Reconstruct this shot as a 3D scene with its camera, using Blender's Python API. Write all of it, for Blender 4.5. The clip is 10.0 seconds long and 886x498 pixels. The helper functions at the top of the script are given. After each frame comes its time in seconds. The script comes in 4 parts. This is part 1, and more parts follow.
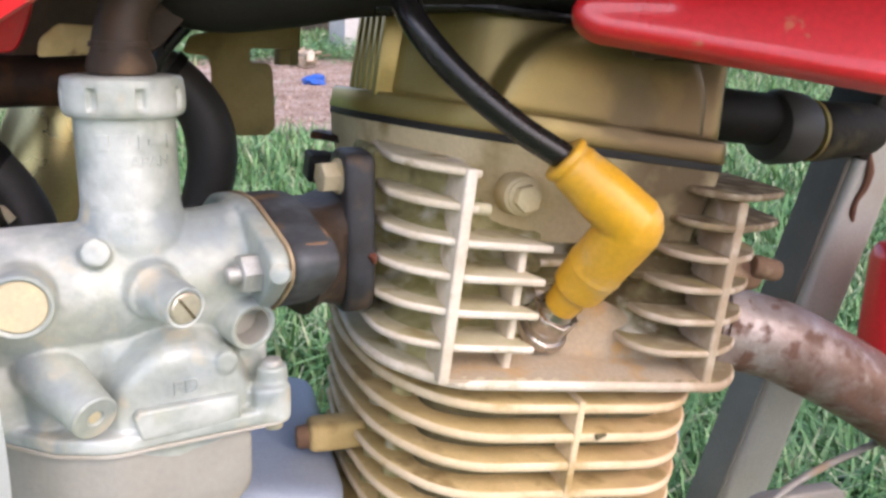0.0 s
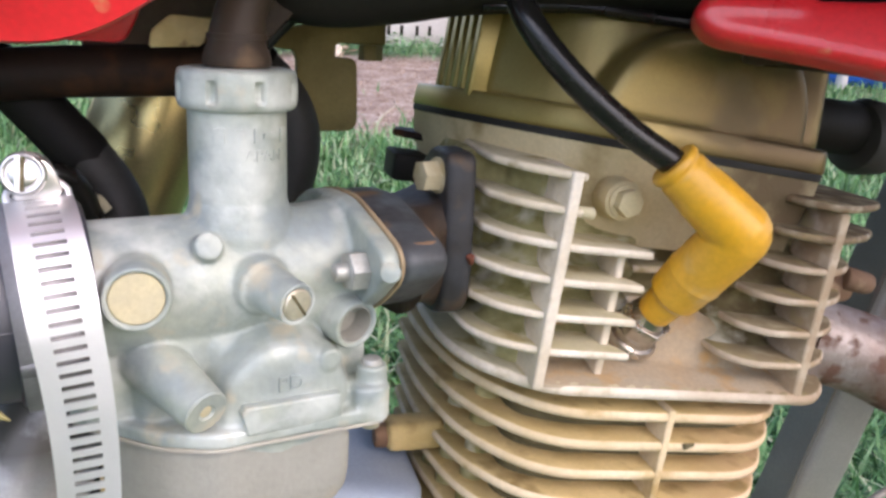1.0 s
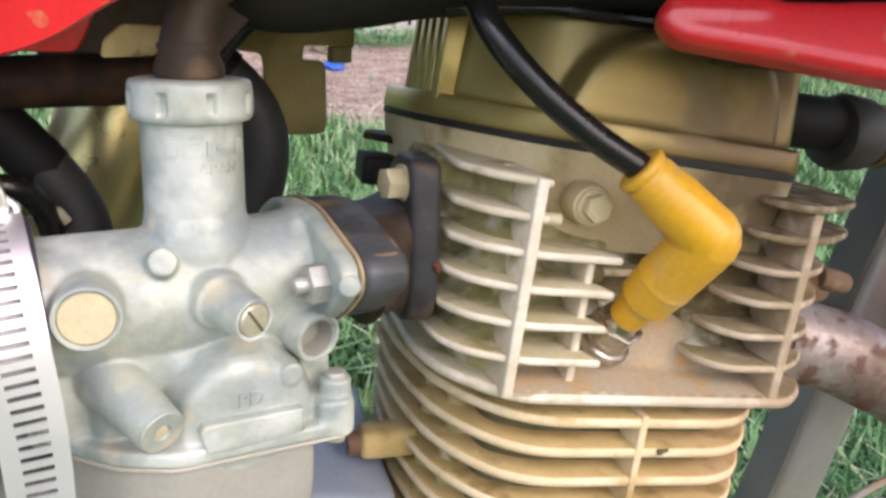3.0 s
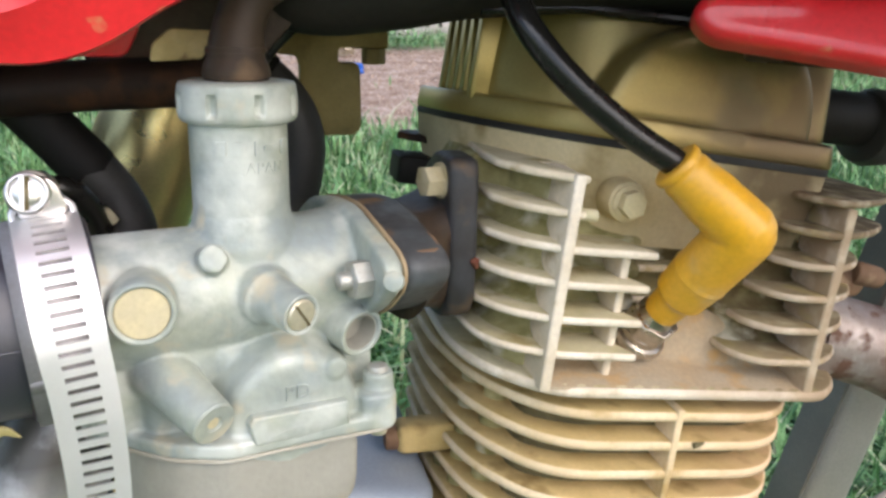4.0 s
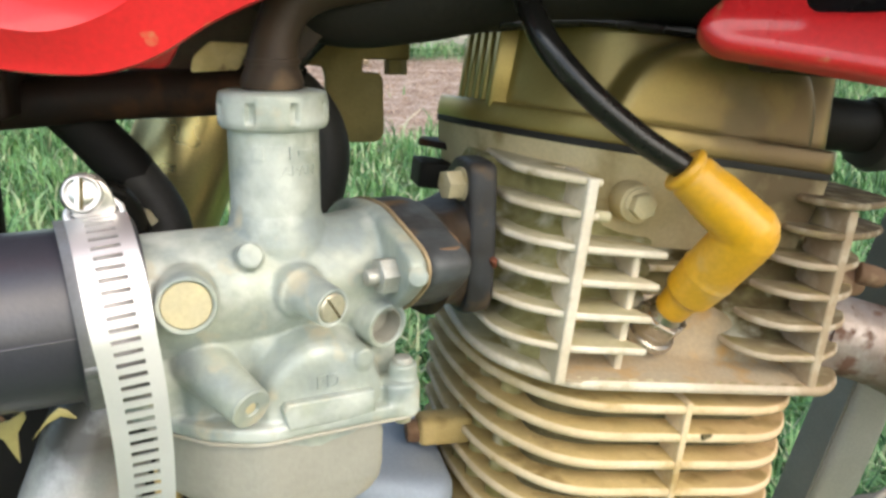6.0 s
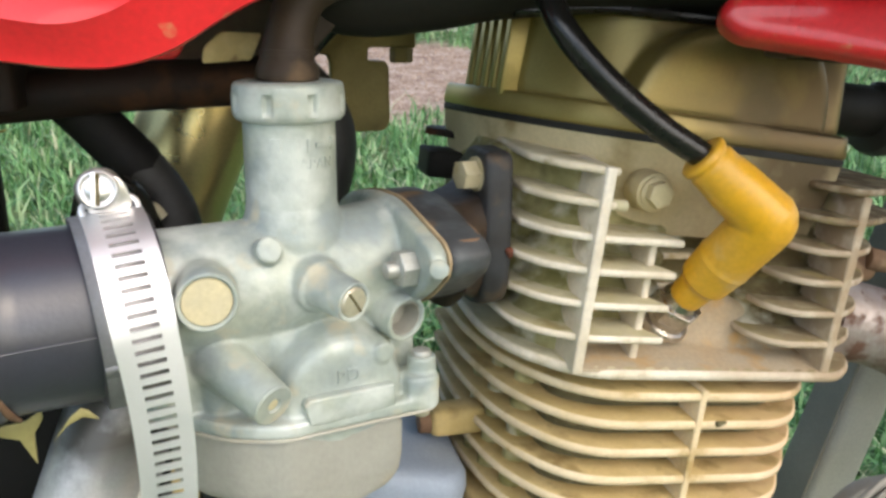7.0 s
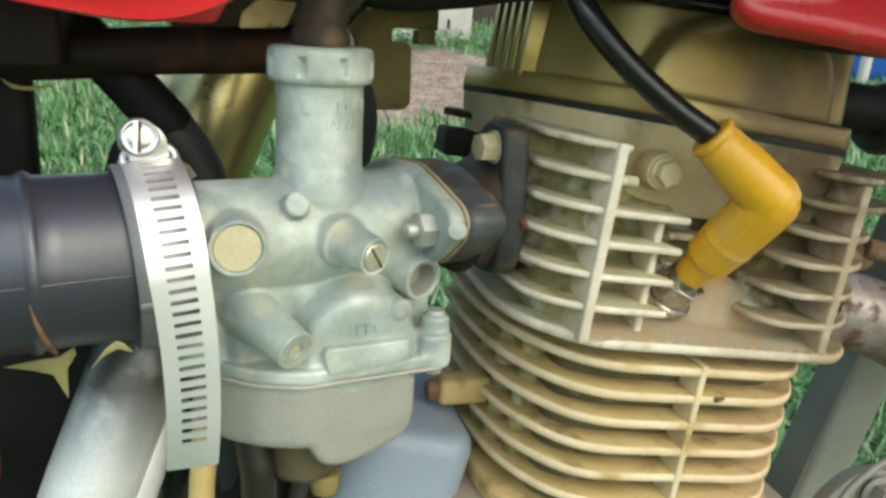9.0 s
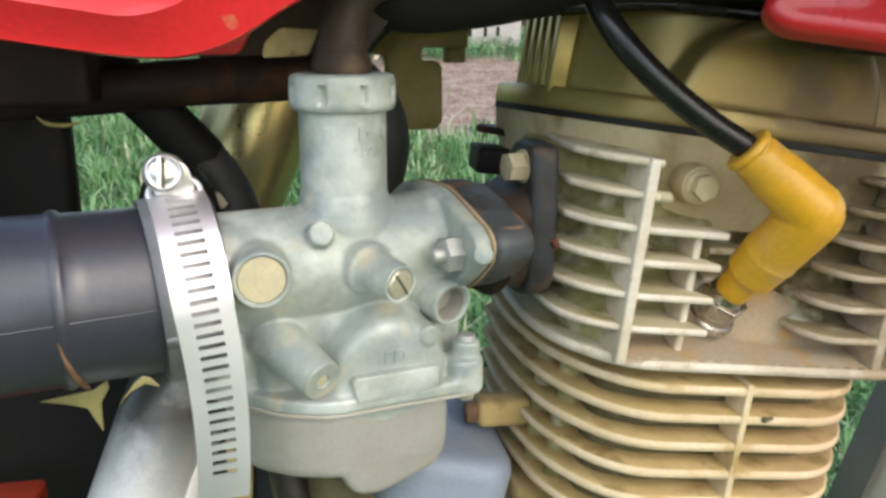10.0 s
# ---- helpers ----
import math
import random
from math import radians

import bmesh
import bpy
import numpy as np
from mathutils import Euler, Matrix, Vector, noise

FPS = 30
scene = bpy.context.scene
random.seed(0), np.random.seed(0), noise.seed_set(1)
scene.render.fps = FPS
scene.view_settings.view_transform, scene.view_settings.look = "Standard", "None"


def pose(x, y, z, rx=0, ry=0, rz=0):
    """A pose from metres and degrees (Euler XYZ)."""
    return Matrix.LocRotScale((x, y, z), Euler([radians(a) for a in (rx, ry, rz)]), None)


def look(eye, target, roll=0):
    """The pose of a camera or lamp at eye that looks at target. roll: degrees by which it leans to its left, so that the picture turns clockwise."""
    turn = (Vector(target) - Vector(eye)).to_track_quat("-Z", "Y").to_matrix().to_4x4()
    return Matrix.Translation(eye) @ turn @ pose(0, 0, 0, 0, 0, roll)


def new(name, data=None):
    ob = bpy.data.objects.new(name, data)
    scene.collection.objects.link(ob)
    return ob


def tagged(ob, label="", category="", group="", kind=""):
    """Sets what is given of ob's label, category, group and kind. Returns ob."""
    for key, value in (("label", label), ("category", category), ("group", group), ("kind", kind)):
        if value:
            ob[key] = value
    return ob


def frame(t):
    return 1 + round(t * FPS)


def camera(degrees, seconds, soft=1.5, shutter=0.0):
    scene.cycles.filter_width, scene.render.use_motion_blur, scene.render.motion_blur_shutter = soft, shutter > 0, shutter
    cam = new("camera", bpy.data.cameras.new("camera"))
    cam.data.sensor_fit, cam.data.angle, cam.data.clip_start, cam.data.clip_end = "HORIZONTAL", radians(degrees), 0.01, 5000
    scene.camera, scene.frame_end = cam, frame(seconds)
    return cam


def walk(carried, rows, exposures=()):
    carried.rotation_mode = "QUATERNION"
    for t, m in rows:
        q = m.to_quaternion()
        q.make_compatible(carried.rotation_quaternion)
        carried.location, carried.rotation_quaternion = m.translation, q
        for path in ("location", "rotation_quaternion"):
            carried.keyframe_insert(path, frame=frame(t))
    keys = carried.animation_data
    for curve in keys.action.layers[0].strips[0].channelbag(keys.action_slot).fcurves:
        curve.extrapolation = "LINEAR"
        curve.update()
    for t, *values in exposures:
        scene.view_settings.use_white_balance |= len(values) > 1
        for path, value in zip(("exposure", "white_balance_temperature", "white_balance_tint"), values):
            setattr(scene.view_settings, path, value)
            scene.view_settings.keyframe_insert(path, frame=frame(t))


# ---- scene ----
cam = camera(57.0, 10.0, soft=2.9)
# the motorcycle leans on its stand, away from the camera
BIKE = pose(0, 0, 0.55, -4) @ pose(0, 0, -0.55)
# seconds, stops, kelvin and tint of the camera's own exposure and white balance
LIGHT = [(0.0, 0.2, 6420, 24), (0.5, 0.27, 6420, 26), (1.0, 0.0, 6270, 21), (1.5, 0.04, 6470, 13), (2.0, 0.1, 6620, 15), (3.5, 0.12, 6520, 19), (4.0, 0.0, 6470, 13), (4.5, 0.04, 6720, 7), (5.0, 0.11, 6820, 3), (5.5, 0.12, 6970, 5), (7.0, -0.03, 6620, 8), (7.5, -0.17, 6570, 6), (8.0, -0.26, 6570, 6), (8.5, -0.25, 6620, 0), (9.0, -0.24, 6620, -4), (9.5, -0.03, 7170, 2), (10.0, -0.18, 6520, 7)]
# rows: seconds, place in the motorcycle's own axes, turn in degrees
ROWS = [
    (0.0, -0.1245, -0.2742, 0.5499, 75.07, -1.26, -15.94),
    (0.5, -0.1400, -0.2787, 0.5585, 75.91, -3.07, -15.28),
    (1.0, -0.1499, -0.2642, 0.5494, 74.86, -2.66, -14.40),
    (1.5, -0.1410, -0.2645, 0.5515, 74.61, -2.06, -15.04),
    (2.0, -0.1422, -0.2579, 0.5551, 74.21, -2.55, -14.86),
    (2.2, -0.1383, -0.2601, 0.5536, 74.26, -2.16, -15.05),
    (3.3, -0.1387, -0.2612, 0.5548, 74.05, -1.75, -14.65),
    (3.5, -0.1380, -0.2651, 0.5543, 74.22, -1.55, -14.39),
    (4.0, -0.1460, -0.2645, 0.5542, 74.19, -1.15, -13.62),
    (4.5, -0.1473, -0.2665, 0.5531, 74.27, -2.20, -13.52),
    (5.0, -0.1522, -0.2696, 0.5602, 74.68, -1.85, -12.60),
    (5.5, -0.1555, -0.2774, 0.5614, 75.19, -1.73, -12.68),
    (5.7, -0.1523, -0.2818, 0.5555, 75.21, -0.93, -12.38),
    (6.8, -0.1555, -0.2698, 0.5553, 73.29, -1.52, -13.97),
    (7.0, -0.1627, -0.2740, 0.5563, 73.80, -0.66, -14.06),
    (7.5, -0.1672, -0.2825, 0.5490, 73.17, -0.66, -14.00),
    (8.0, -0.1756, -0.2862, 0.5429, 72.76, -0.83, -12.90),
    (8.5, -0.1685, -0.2939, 0.5485, 73.22, -2.68, -13.21),
    (9.0, -0.1709, -0.2885, 0.5456, 74.37, -2.88, -13.25),
    (9.5, -0.1599, -0.2859, 0.5541, 75.91, -1.43, -9.98),
    (10.0, -0.1606, -0.2852, 0.5500, 74.81, -0.31, -9.83),
]
walk(cam, [(t, BIKE @ pose(x, y, z, rx, ry, rz)) for t, x, y, z, rx, ry, rz in ROWS], [(t, stops, kelvin, tint) for t, stops, kelvin, tint in LIGHT])

# ---- world and light ----
world = bpy.data.worlds.new("sky")
scene.world = world
world.use_nodes = True
wn = world.node_tree.nodes
sky = wn.new("ShaderNodeTexSky")
sky.sky_type, sky.sun_disc, sky.dust_density, sky.ozone_density = "NISHITA", False, 2.5, 1.0
sky.sun_elevation, sky.sun_rotation = radians(42), radians(144)
world.node_tree.links.new(sky.outputs[0], wn["Background"].inputs[0])
wn["Background"].inputs[1].default_value = 0.33
sun_data = bpy.data.lights.new("sun", "SUN")
sun_data.energy, sun_data.angle, sun_data.color = 1.15, radians(45), (1.0, 0.95, 0.88)
sun = new("sun", sun_data)
sun.matrix_world = look((-1.6, -2.2, 2.8), (0, 0, 0.4))


# ---- materials ----
def material(name, base, other=None, rough=0.5, metal=0.0, patch=40.0, grain=600.0, bump=0.15, spread=0.12, dirt=None, dirt_scale=25.0, dirt_at=0.55, coat=0.0, distance=0.0006, speckle=0.3, shine=0.5, drift=None, bloom=None):
    """Base colour that drifts to another over patches, with fine grain, relief and an optional layer of dirt.
    drift: a colour that takes over along an axis (0 to 2), from the first place to the second, such as dust baked on
    near the exhaust, with shade painted in on some materials.
    bloom: a colour, scale and threshold of a second, softer layer of patches, such as chalky corrosion."""
    m = bpy.data.materials.new(name)
    m.use_nodes = True
    n, link = m.node_tree.nodes, m.node_tree.links.new
    bsdf = n["Principled BSDF"]
    bsdf.inputs["Metallic"].default_value = metal
    bsdf.inputs["Coat Weight"].default_value = coat
    bsdf.inputs["Specular IOR Level"].default_value = shine
    co = n.new("ShaderNodeTexCoord")

    def noisy(scale, detail=5.0):
        t = n.new("ShaderNodeTexNoise")
        t.inputs["Scale"].default_value, t.inputs["Detail"].default_value = scale, detail
        link(co.outputs["Object"], t.inputs["Vector"])
        return t.outputs["Fac"]

    def ramp(fac, a, b):
        r = n.new("ShaderNodeMapRange")
        r.inputs["From Min"].default_value, r.inputs["From Max"].default_value = a, b
        link(fac, r.inputs["Value"])
        return r.outputs["Result"]

    def blend(fac, a, b):
        x = n.new("ShaderNodeMix")
        x.data_type = "RGBA"
        if isinstance(fac, float):
            x.inputs[0].default_value = fac
        else:
            link(fac, x.inputs[0])
        for slot, value in ((6, a), (7, b)):
            if isinstance(value, tuple):
                x.inputs[slot].default_value = (*value, 1)
            else:
                link(value, x.inputs[slot])
        return x.outputs[2]

    other = other or tuple(c * 0.7 for c in base)
    broad, fine = noisy(patch), noisy(grain, 3.0)
    colour = blend(ramp(broad, 0.35, 0.65), base, other)
    colour = blend(ramp(fine, 0.3, 0.75), colour, blend(speckle, colour, tuple(c * 0.5 for c in base)))
    if bloom:
        tone, scale, at = bloom
        colour = blend(ramp(noisy(scale, 6.0), at, at + 0.16), colour, tone)
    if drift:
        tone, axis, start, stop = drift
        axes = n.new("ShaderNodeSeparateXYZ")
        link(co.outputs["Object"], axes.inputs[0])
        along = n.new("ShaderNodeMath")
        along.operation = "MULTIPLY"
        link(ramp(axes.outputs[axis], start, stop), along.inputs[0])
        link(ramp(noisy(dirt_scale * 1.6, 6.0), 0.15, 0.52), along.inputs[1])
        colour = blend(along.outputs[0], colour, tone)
    roughness = ramp(broad, 0.2, 0.8)
    r = n.new("ShaderNodeMapRange")
    r.inputs["To Min"].default_value, r.inputs["To Max"].default_value = max(0.02, rough - spread), min(1.0, rough + spread)
    link(roughness, r.inputs["Value"])
    out_rough = r.outputs["Result"]
    if dirt:
        mask = ramp(noisy(dirt_scale, 8.0), dirt_at, dirt_at + 0.12)
        colour = blend(mask, colour, dirt)
        d = n.new("ShaderNodeMix")
        link(mask, d.inputs[0])
        link(out_rough, d.inputs[2])
        d.inputs[3].default_value = 0.85
        out_rough = d.outputs[0]
        if metal:
            k = n.new("ShaderNodeMapRange")
            k.inputs["To Min"].default_value, k.inputs["To Max"].default_value = metal, 0.0
            link(mask, k.inputs["Value"])
            link(k.outputs["Result"], bsdf.inputs["Metallic"])
    link(colour, bsdf.inputs["Base Color"])
    link(out_rough, bsdf.inputs["Roughness"])
    if bump:
        b = n.new("ShaderNodeBump")
        b.inputs["Strength"].default_value, b.inputs["Distance"].default_value = bump, distance
        link(fine, b.inputs["Height"])
        link(b.outputs["Normal"], bsdf.inputs["Normal"])
    return m


ZINC = material("cast_zinc", (0.455, 0.49, 0.405), (0.30, 0.35, 0.345), 0.42, 0.12, 55, 320, 0.45, dirt=(0.50, 0.465, 0.345), dirt_scale=75, dirt_at=0.585, speckle=0.35, bloom=((0.60, 0.635, 0.585), 42, 0.50))
BOWL = material("cast_bowl", (0.38, 0.37, 0.315), (0.32, 0.31, 0.26), 0.58, 0.08, 30, 500, 0.4, speckle=0.18, dirt=(0.34, 0.295, 0.20), dirt_scale=34, dirt_at=0.60)
# drift: brown dust towards the exhaust, darkened for the shroud's shade
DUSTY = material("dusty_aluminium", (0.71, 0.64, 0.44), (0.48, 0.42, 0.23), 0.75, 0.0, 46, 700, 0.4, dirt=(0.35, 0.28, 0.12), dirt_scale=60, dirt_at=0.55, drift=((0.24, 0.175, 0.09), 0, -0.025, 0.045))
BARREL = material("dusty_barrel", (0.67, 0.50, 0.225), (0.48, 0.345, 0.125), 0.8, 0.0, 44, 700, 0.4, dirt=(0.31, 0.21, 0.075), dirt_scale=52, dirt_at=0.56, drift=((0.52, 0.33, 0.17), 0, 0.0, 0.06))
# casting grime, darkened to stand in for shade in gaps and slots
DEEP = material("dark_grimy_casting", (0.15, 0.125, 0.055), (0.085, 0.07, 0.03), 0.85, 0.0, 60, 600, 0.4, dirt=(0.34, 0.29, 0.17), dirt_scale=60, dirt_at=0.60)
# drift paints the shroud's shade onto the exhaust end of the cover
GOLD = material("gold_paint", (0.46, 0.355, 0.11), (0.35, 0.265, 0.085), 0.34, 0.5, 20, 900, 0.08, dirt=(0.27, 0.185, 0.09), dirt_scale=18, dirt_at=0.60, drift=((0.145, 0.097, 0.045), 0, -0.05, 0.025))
GASKET = material("gasket_black", (0.02, 0.018, 0.015), None, 0.7)
YELLOW = material("yellow_plastic", (0.82, 0.42, 0.018), (0.74, 0.40, 0.05), 0.38, 0.0, 40, 500, 0.08, dirt=(0.62, 0.41, 0.16), dirt_scale=42, dirt_at=0.585)
CABLE = material("black_cable", (0.010, 0.0095, 0.009), (0.018, 0.016, 0.013), 0.26, 0.0, 60, 800, 0.06)
RUBBER = material("black_rubber", (0.042, 0.042, 0.056), (0.030, 0.029, 0.037), 0.38, 0.0, 30, 700, 0.1, dirt=(0.075, 0.058, 0.04), dirt_scale=22, dirt_at=0.62, shine=0.85)
INSULATOR = material("dirty_insulator", (0.098, 0.108, 0.114), (0.036, 0.033, 0.032), 0.55, 0.0, 85, 260, 0.7, dirt=(0.19, 0.115, 0.055), dirt_scale=60, dirt_at=0.55, speckle=0.6)
CHROME = material("plug_nickel", (0.70, 0.66, 0.60), (0.46, 0.41, 0.34), 0.30, 1.0, 200, 900, 0.08, 0.08)
STEEL = material("bright_steel", (0.97, 0.96, 0.97), (0.93, 0.92, 0.92), 0.52, 1.0, 60, 1500, 0.03, 0.06, speckle=0.05)
ZINC_BOLT = material("zinc_bolt", (0.53, 0.54, 0.50), (0.42, 0.40, 0.34), 0.45, 0.4, 200, 1500, 0.1)
TAN_DISC = material("tan_plug", (0.66, 0.575, 0.35), (0.56, 0.50, 0.33), 0.7, 0.0, 120, 700, 0.25)
BRASS = material("brass", (0.80, 0.74, 0.58), (0.66, 0.58, 0.42), 0.4, 0.6, 150, 900, 0.1)
RED = material("red_plastic", (0.85, 0.030, 0.036), (0.80, 0.030, 0.034), 0.3, 0.0, 20, 500, 0.04, 0.06, dirt=(0.62, 0.25, 0.11), dirt_scale=120, dirt_at=0.665, coat=0.4)
DARK = material("dark_underside", (0.014, 0.013, 0.010), (0.028, 0.024, 0.017), 0.65, 0.0, 25, 400, 0.4, dirt=(0.085, 0.072, 0.042), dirt_scale=38, dirt_at=0.565, shine=0.25)
RUSTY = material("rusty_tube", (0.017, 0.012, 0.010), (0.044, 0.022, 0.012), 0.6, 0.0, 30, 400, 0.3, dirt=(0.12, 0.052, 0.022), dirt_scale=30, dirt_at=0.53, shine=0.25)
SILVER = material("silver_paint", (0.46, 0.45, 0.39), (0.385, 0.375, 0.32), 0.42, 0.1, 15, 900, 0.08, dirt=(0.35, 0.30, 0.22), dirt_scale=14, dirt_at=0.62)
EXHAUST = material("rusted_chrome", (0.44, 0.385, 0.35), (0.22, 0.145, 0.11), 0.42, 0.35, 75, 500, 0.5, dirt=(0.14, 0.072, 0.046), dirt_scale=110, dirt_at=0.505, drift=((0.15, 0.08, 0.054), 0, -0.045, 0.015))
# drift darkens the upper end: the hose's shade and reflection, painted in
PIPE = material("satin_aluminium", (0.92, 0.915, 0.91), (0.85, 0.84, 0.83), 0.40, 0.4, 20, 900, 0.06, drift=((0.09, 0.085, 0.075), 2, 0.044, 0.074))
CASE = material("grey_blue_case", (0.34, 0.40, 0.48), (0.28, 0.33, 0.40), 0.5, 0.1, 18, 700, 0.1, dirt=(0.36, 0.33, 0.27), dirt_scale=16, dirt_at=0.64)
PITCH = material("black_plastic", (0.010, 0.009, 0.008), (0.016, 0.014, 0.011), 0.65, 0.0, 12, 300, 0.3, dirt=(0.042, 0.032, 0.022), dirt_scale=16, dirt_at=0.56, shine=0.2)
OLIVE = material("dusty_bracket", (0.36, 0.275, 0.085), (0.25, 0.19, 0.06), 0.6, 0.1, 40, 600, 0.2, dirt=(0.15, 0.10, 0.04), dirt_scale=45, dirt_at=0.59)
AMBER = material("amber_tube", (0.68, 0.50, 0.21), (0.56, 0.40, 0.16), 0.35, 0.0, 80, 600, 0.05)
OPENING_SHADE = material("opening_shade", (0.010, 0.008, 0.009), (0.02, 0.014, 0.018), 0.3, 0.0, 20, 500, 0.03)


# ---- mesh helpers; matrices turn millimetres of a part's own axes into metres of the motorcycle's axes ----
MM = Matrix.Diagonal((0.001, 0.001, 0.001, 1))
CARB = Matrix.Translation((-0.1475, -0.02, 0)) @ Matrix.Rotation(radians(15), 4, "Z") @ MM
CYL = Matrix.Translation((0.001, 0.0, 0.4297)) @ Matrix.Rotation(radians(6.5), 4, "Y") @ MM
HOSE = CARB @ pose(-51.5, 0, 472.3)
# the cover slopes a little down towards the back and the exhaust side
COVER = CYL @ pose(-20, -19, 81, -3.0, 1.7, 0) @ pose(20, 19, -81)
BASE = {}


def thing(name, base, label, category, group=""):
    """A top-level thing: an empty at its base, in the motorcycle's axes."""
    ob = new(name)
    ob.empty_display_size = 0.01
    ob.matrix_world = BIKE @ Matrix.Translation(base)
    BASE[ob] = Vector(base)
    return tagged(ob, label, category, group)


def part(name, bm, mat, parent, label="", smooth=35, voxel=0.0, soften=0):
    """One mesh under a thing or under a part; bm is in the motorcycle's axes."""
    base = BASE[parent]
    bmesh.ops.translate(bm, verts=bm.verts, vec=-base)
    bmesh.ops.recalc_face_normals(bm, faces=bm.faces)
    for f in bm.faces:
        f.smooth = smooth > 0
    me = bpy.data.meshes.new(name)
    bm.to_mesh(me)
    bm.free()
    if 0 < smooth < 180 and not voxel:
        me.set_sharp_from_angle(angle=radians(smooth))
    me.materials.append(mat)
    ob = new(name, me)
    ob.parent = parent
    BASE[ob] = base
    if voxel:
        r = ob.modifiers.new("blend", "REMESH")
        r.mode, r.voxel_size, r.use_smooth_shade = "VOXEL", voxel, True
        s = ob.modifiers.new("soften", "SMOOTH")
        s.factor, s.iterations = 0.5, soften
    return tagged(ob, label) if label else ob


def loft(bm, M, rings, closed=True, cap=True):
    rows = [[bm.verts.new(M @ Vector(p)) for p in ring] for ring in rings]
    count = len(rows[0])
    for a, b in zip(rows, rows[1:]):
        for i in range(count if closed else count - 1):
            j = (i + 1) % count
            bm.faces.new((a[i], a[j], b[j], b[i]))
    if cap:
        bm.faces.new(rows[0][::-1])
        bm.faces.new(rows[-1])
    return bm


def revolve(bm, M, base, axis, profile, n=32):
    """Rings of (height, radius) along an axis."""
    base, axis = Vector(base), Vector(axis).normalized()
    side = axis.orthogonal().normalized()
    other = axis.cross(side)
    turns = [(math.cos(2 * math.pi * i / n), math.sin(2 * math.pi * i / n)) for i in range(n)]
    return loft(bm, M, [[base + axis * h + (side * c + other * s) * r for c, s in turns] for h, r in profile])


def rod(bm, M, a, b, r0, r1=None, bevel=0.6, n=28):
    a, b = Vector(a), Vector(b)
    r1 = r0 if r1 is None else r1
    far = (b - a).length
    return revolve(bm, M, a, b - a, [(0, r0 - bevel), (bevel * 0.3, r0 - bevel * 0.3), (bevel, r0), (far - bevel, r1), (far - bevel * 0.3, r1 - bevel * 0.3), (far, r1 - bevel)], n)


def smooth_path(points, steps=8):
    pts = [Vector(p) for p in points]
    pts = [2 * pts[0] - pts[1], *pts, 2 * pts[-1] - pts[-2]]
    out = []
    for a, b, c, d in zip(pts, pts[1:], pts[2:], pts[3:]):
        for i in range(steps):
            t = i / steps
            out.append(0.5 * (2 * b + (c - a) * t + (2 * a - 5 * b + 4 * c - d) * t * t + (3 * b - a - 3 * c + d) * t ** 3))
    return [*out, pts[-2]]


def sweep(bm, M, points, radius, n=16, steps=8):
    """A round tube along a smooth path; radius: a number, or one for each point."""
    path = smooth_path(points, steps)
    radii = np.interp(np.linspace(0, len(points) - 1, len(path)), range(len(points)), radius if hasattr(radius, "__len__") else [radius] * len(points))
    side, rings = None, []
    for i, p in enumerate(path):
        ahead = (path[min(i + 1, len(path) - 1)] - path[max(i - 1, 0)]).normalized()
        side = ahead.orthogonal() if side is None else side - ahead * side.dot(ahead)
        side.normalize()
        other = ahead.cross(side)
        rings.append([p + (side * math.cos(2 * math.pi * k / n) + other * math.sin(2 * math.pi * k / n)) * float(radii[i]) for k in range(n)])
    return loft(bm, M, rings)


def inset(outline, d):
    """An outline moved inwards by d (counter-clockwise outlines)."""
    out, count = [], len(outline)
    for i, p in enumerate(outline):
        a, b, c = (Vector(outline[k % count][:2]) for k in (i - 1, i, i + 1))
        e, f = (b - a).normalized(), (c - b).normalized()
        n = Vector((-e.y - f.y, e.x + f.x))
        n = n.normalized() if n.length > 1e-6 else Vector((-e.y, e.x))
        out.append(b + n * d)
    return out


def rounded(points, radius, steps=5):
    """A polygon with its corners rounded; radius: a number or one for each corner."""
    out, count = [], len(points)
    for i in range(count):
        a, b, c = (Vector(points[k % count]) for k in (i - 1, i, i + 1))
        r = radius[i] if hasattr(radius, "__len__") else radius
        r = min(r, 0.48 * (a - b).length, 0.48 * (c - b).length)
        if r < 0.05:
            out.append(b)
            continue
        p, q = b + (a - b).normalized() * r, b + (c - b).normalized() * r
        out += [(1 - t) ** 2 * p + 2 * t * (1 - t) * b + t * t * q for t in (k / steps for k in range(steps + 1))]
    return out


def area(outline):
    return sum(a[0] * b[1] - b[0] * a[1] for a, b in zip(outline, [*outline[1:], outline[0]]))


def plate(bm, M, outline, low, high, bevel=0.6, taper=0.0):
    """A prism over an outline in x and y, from low to high, with rounded rims."""
    if area(outline) < 0:
        outline = outline[::-1]
    rims = [(low, bevel), (low + bevel * 0.12, bevel * 0.5), (low + bevel * 0.4, bevel * 0.18), (low + bevel, 0), (high - bevel, taper), (high - bevel * 0.4, taper + bevel * 0.18), (high - bevel * 0.12, taper + bevel * 0.5), (high, taper + bevel)]
    return loft(bm, M, [[(p[0], p[1], z) for p in inset(outline, d)] for z, d in rims])


def box(bm, M, x0, x1, y0, y1, z0, z1, r=2.0, bevel=0.8, taper=0.0):
    return plate(bm, M, rounded([(x0, y0), (x1, y0), (x1, y1), (x0, y1)], r), z0, z1, bevel, taper)


FRONT = Matrix.Rotation(radians(90), 4, "X")  # x stays, y of an outline points up, z of a plate points to the near side


def hexagon(r, turn=0.0):
    return [(r * math.cos(radians(60 * k + turn)), r * math.sin(radians(60 * k + turn))) for k in range(6)]


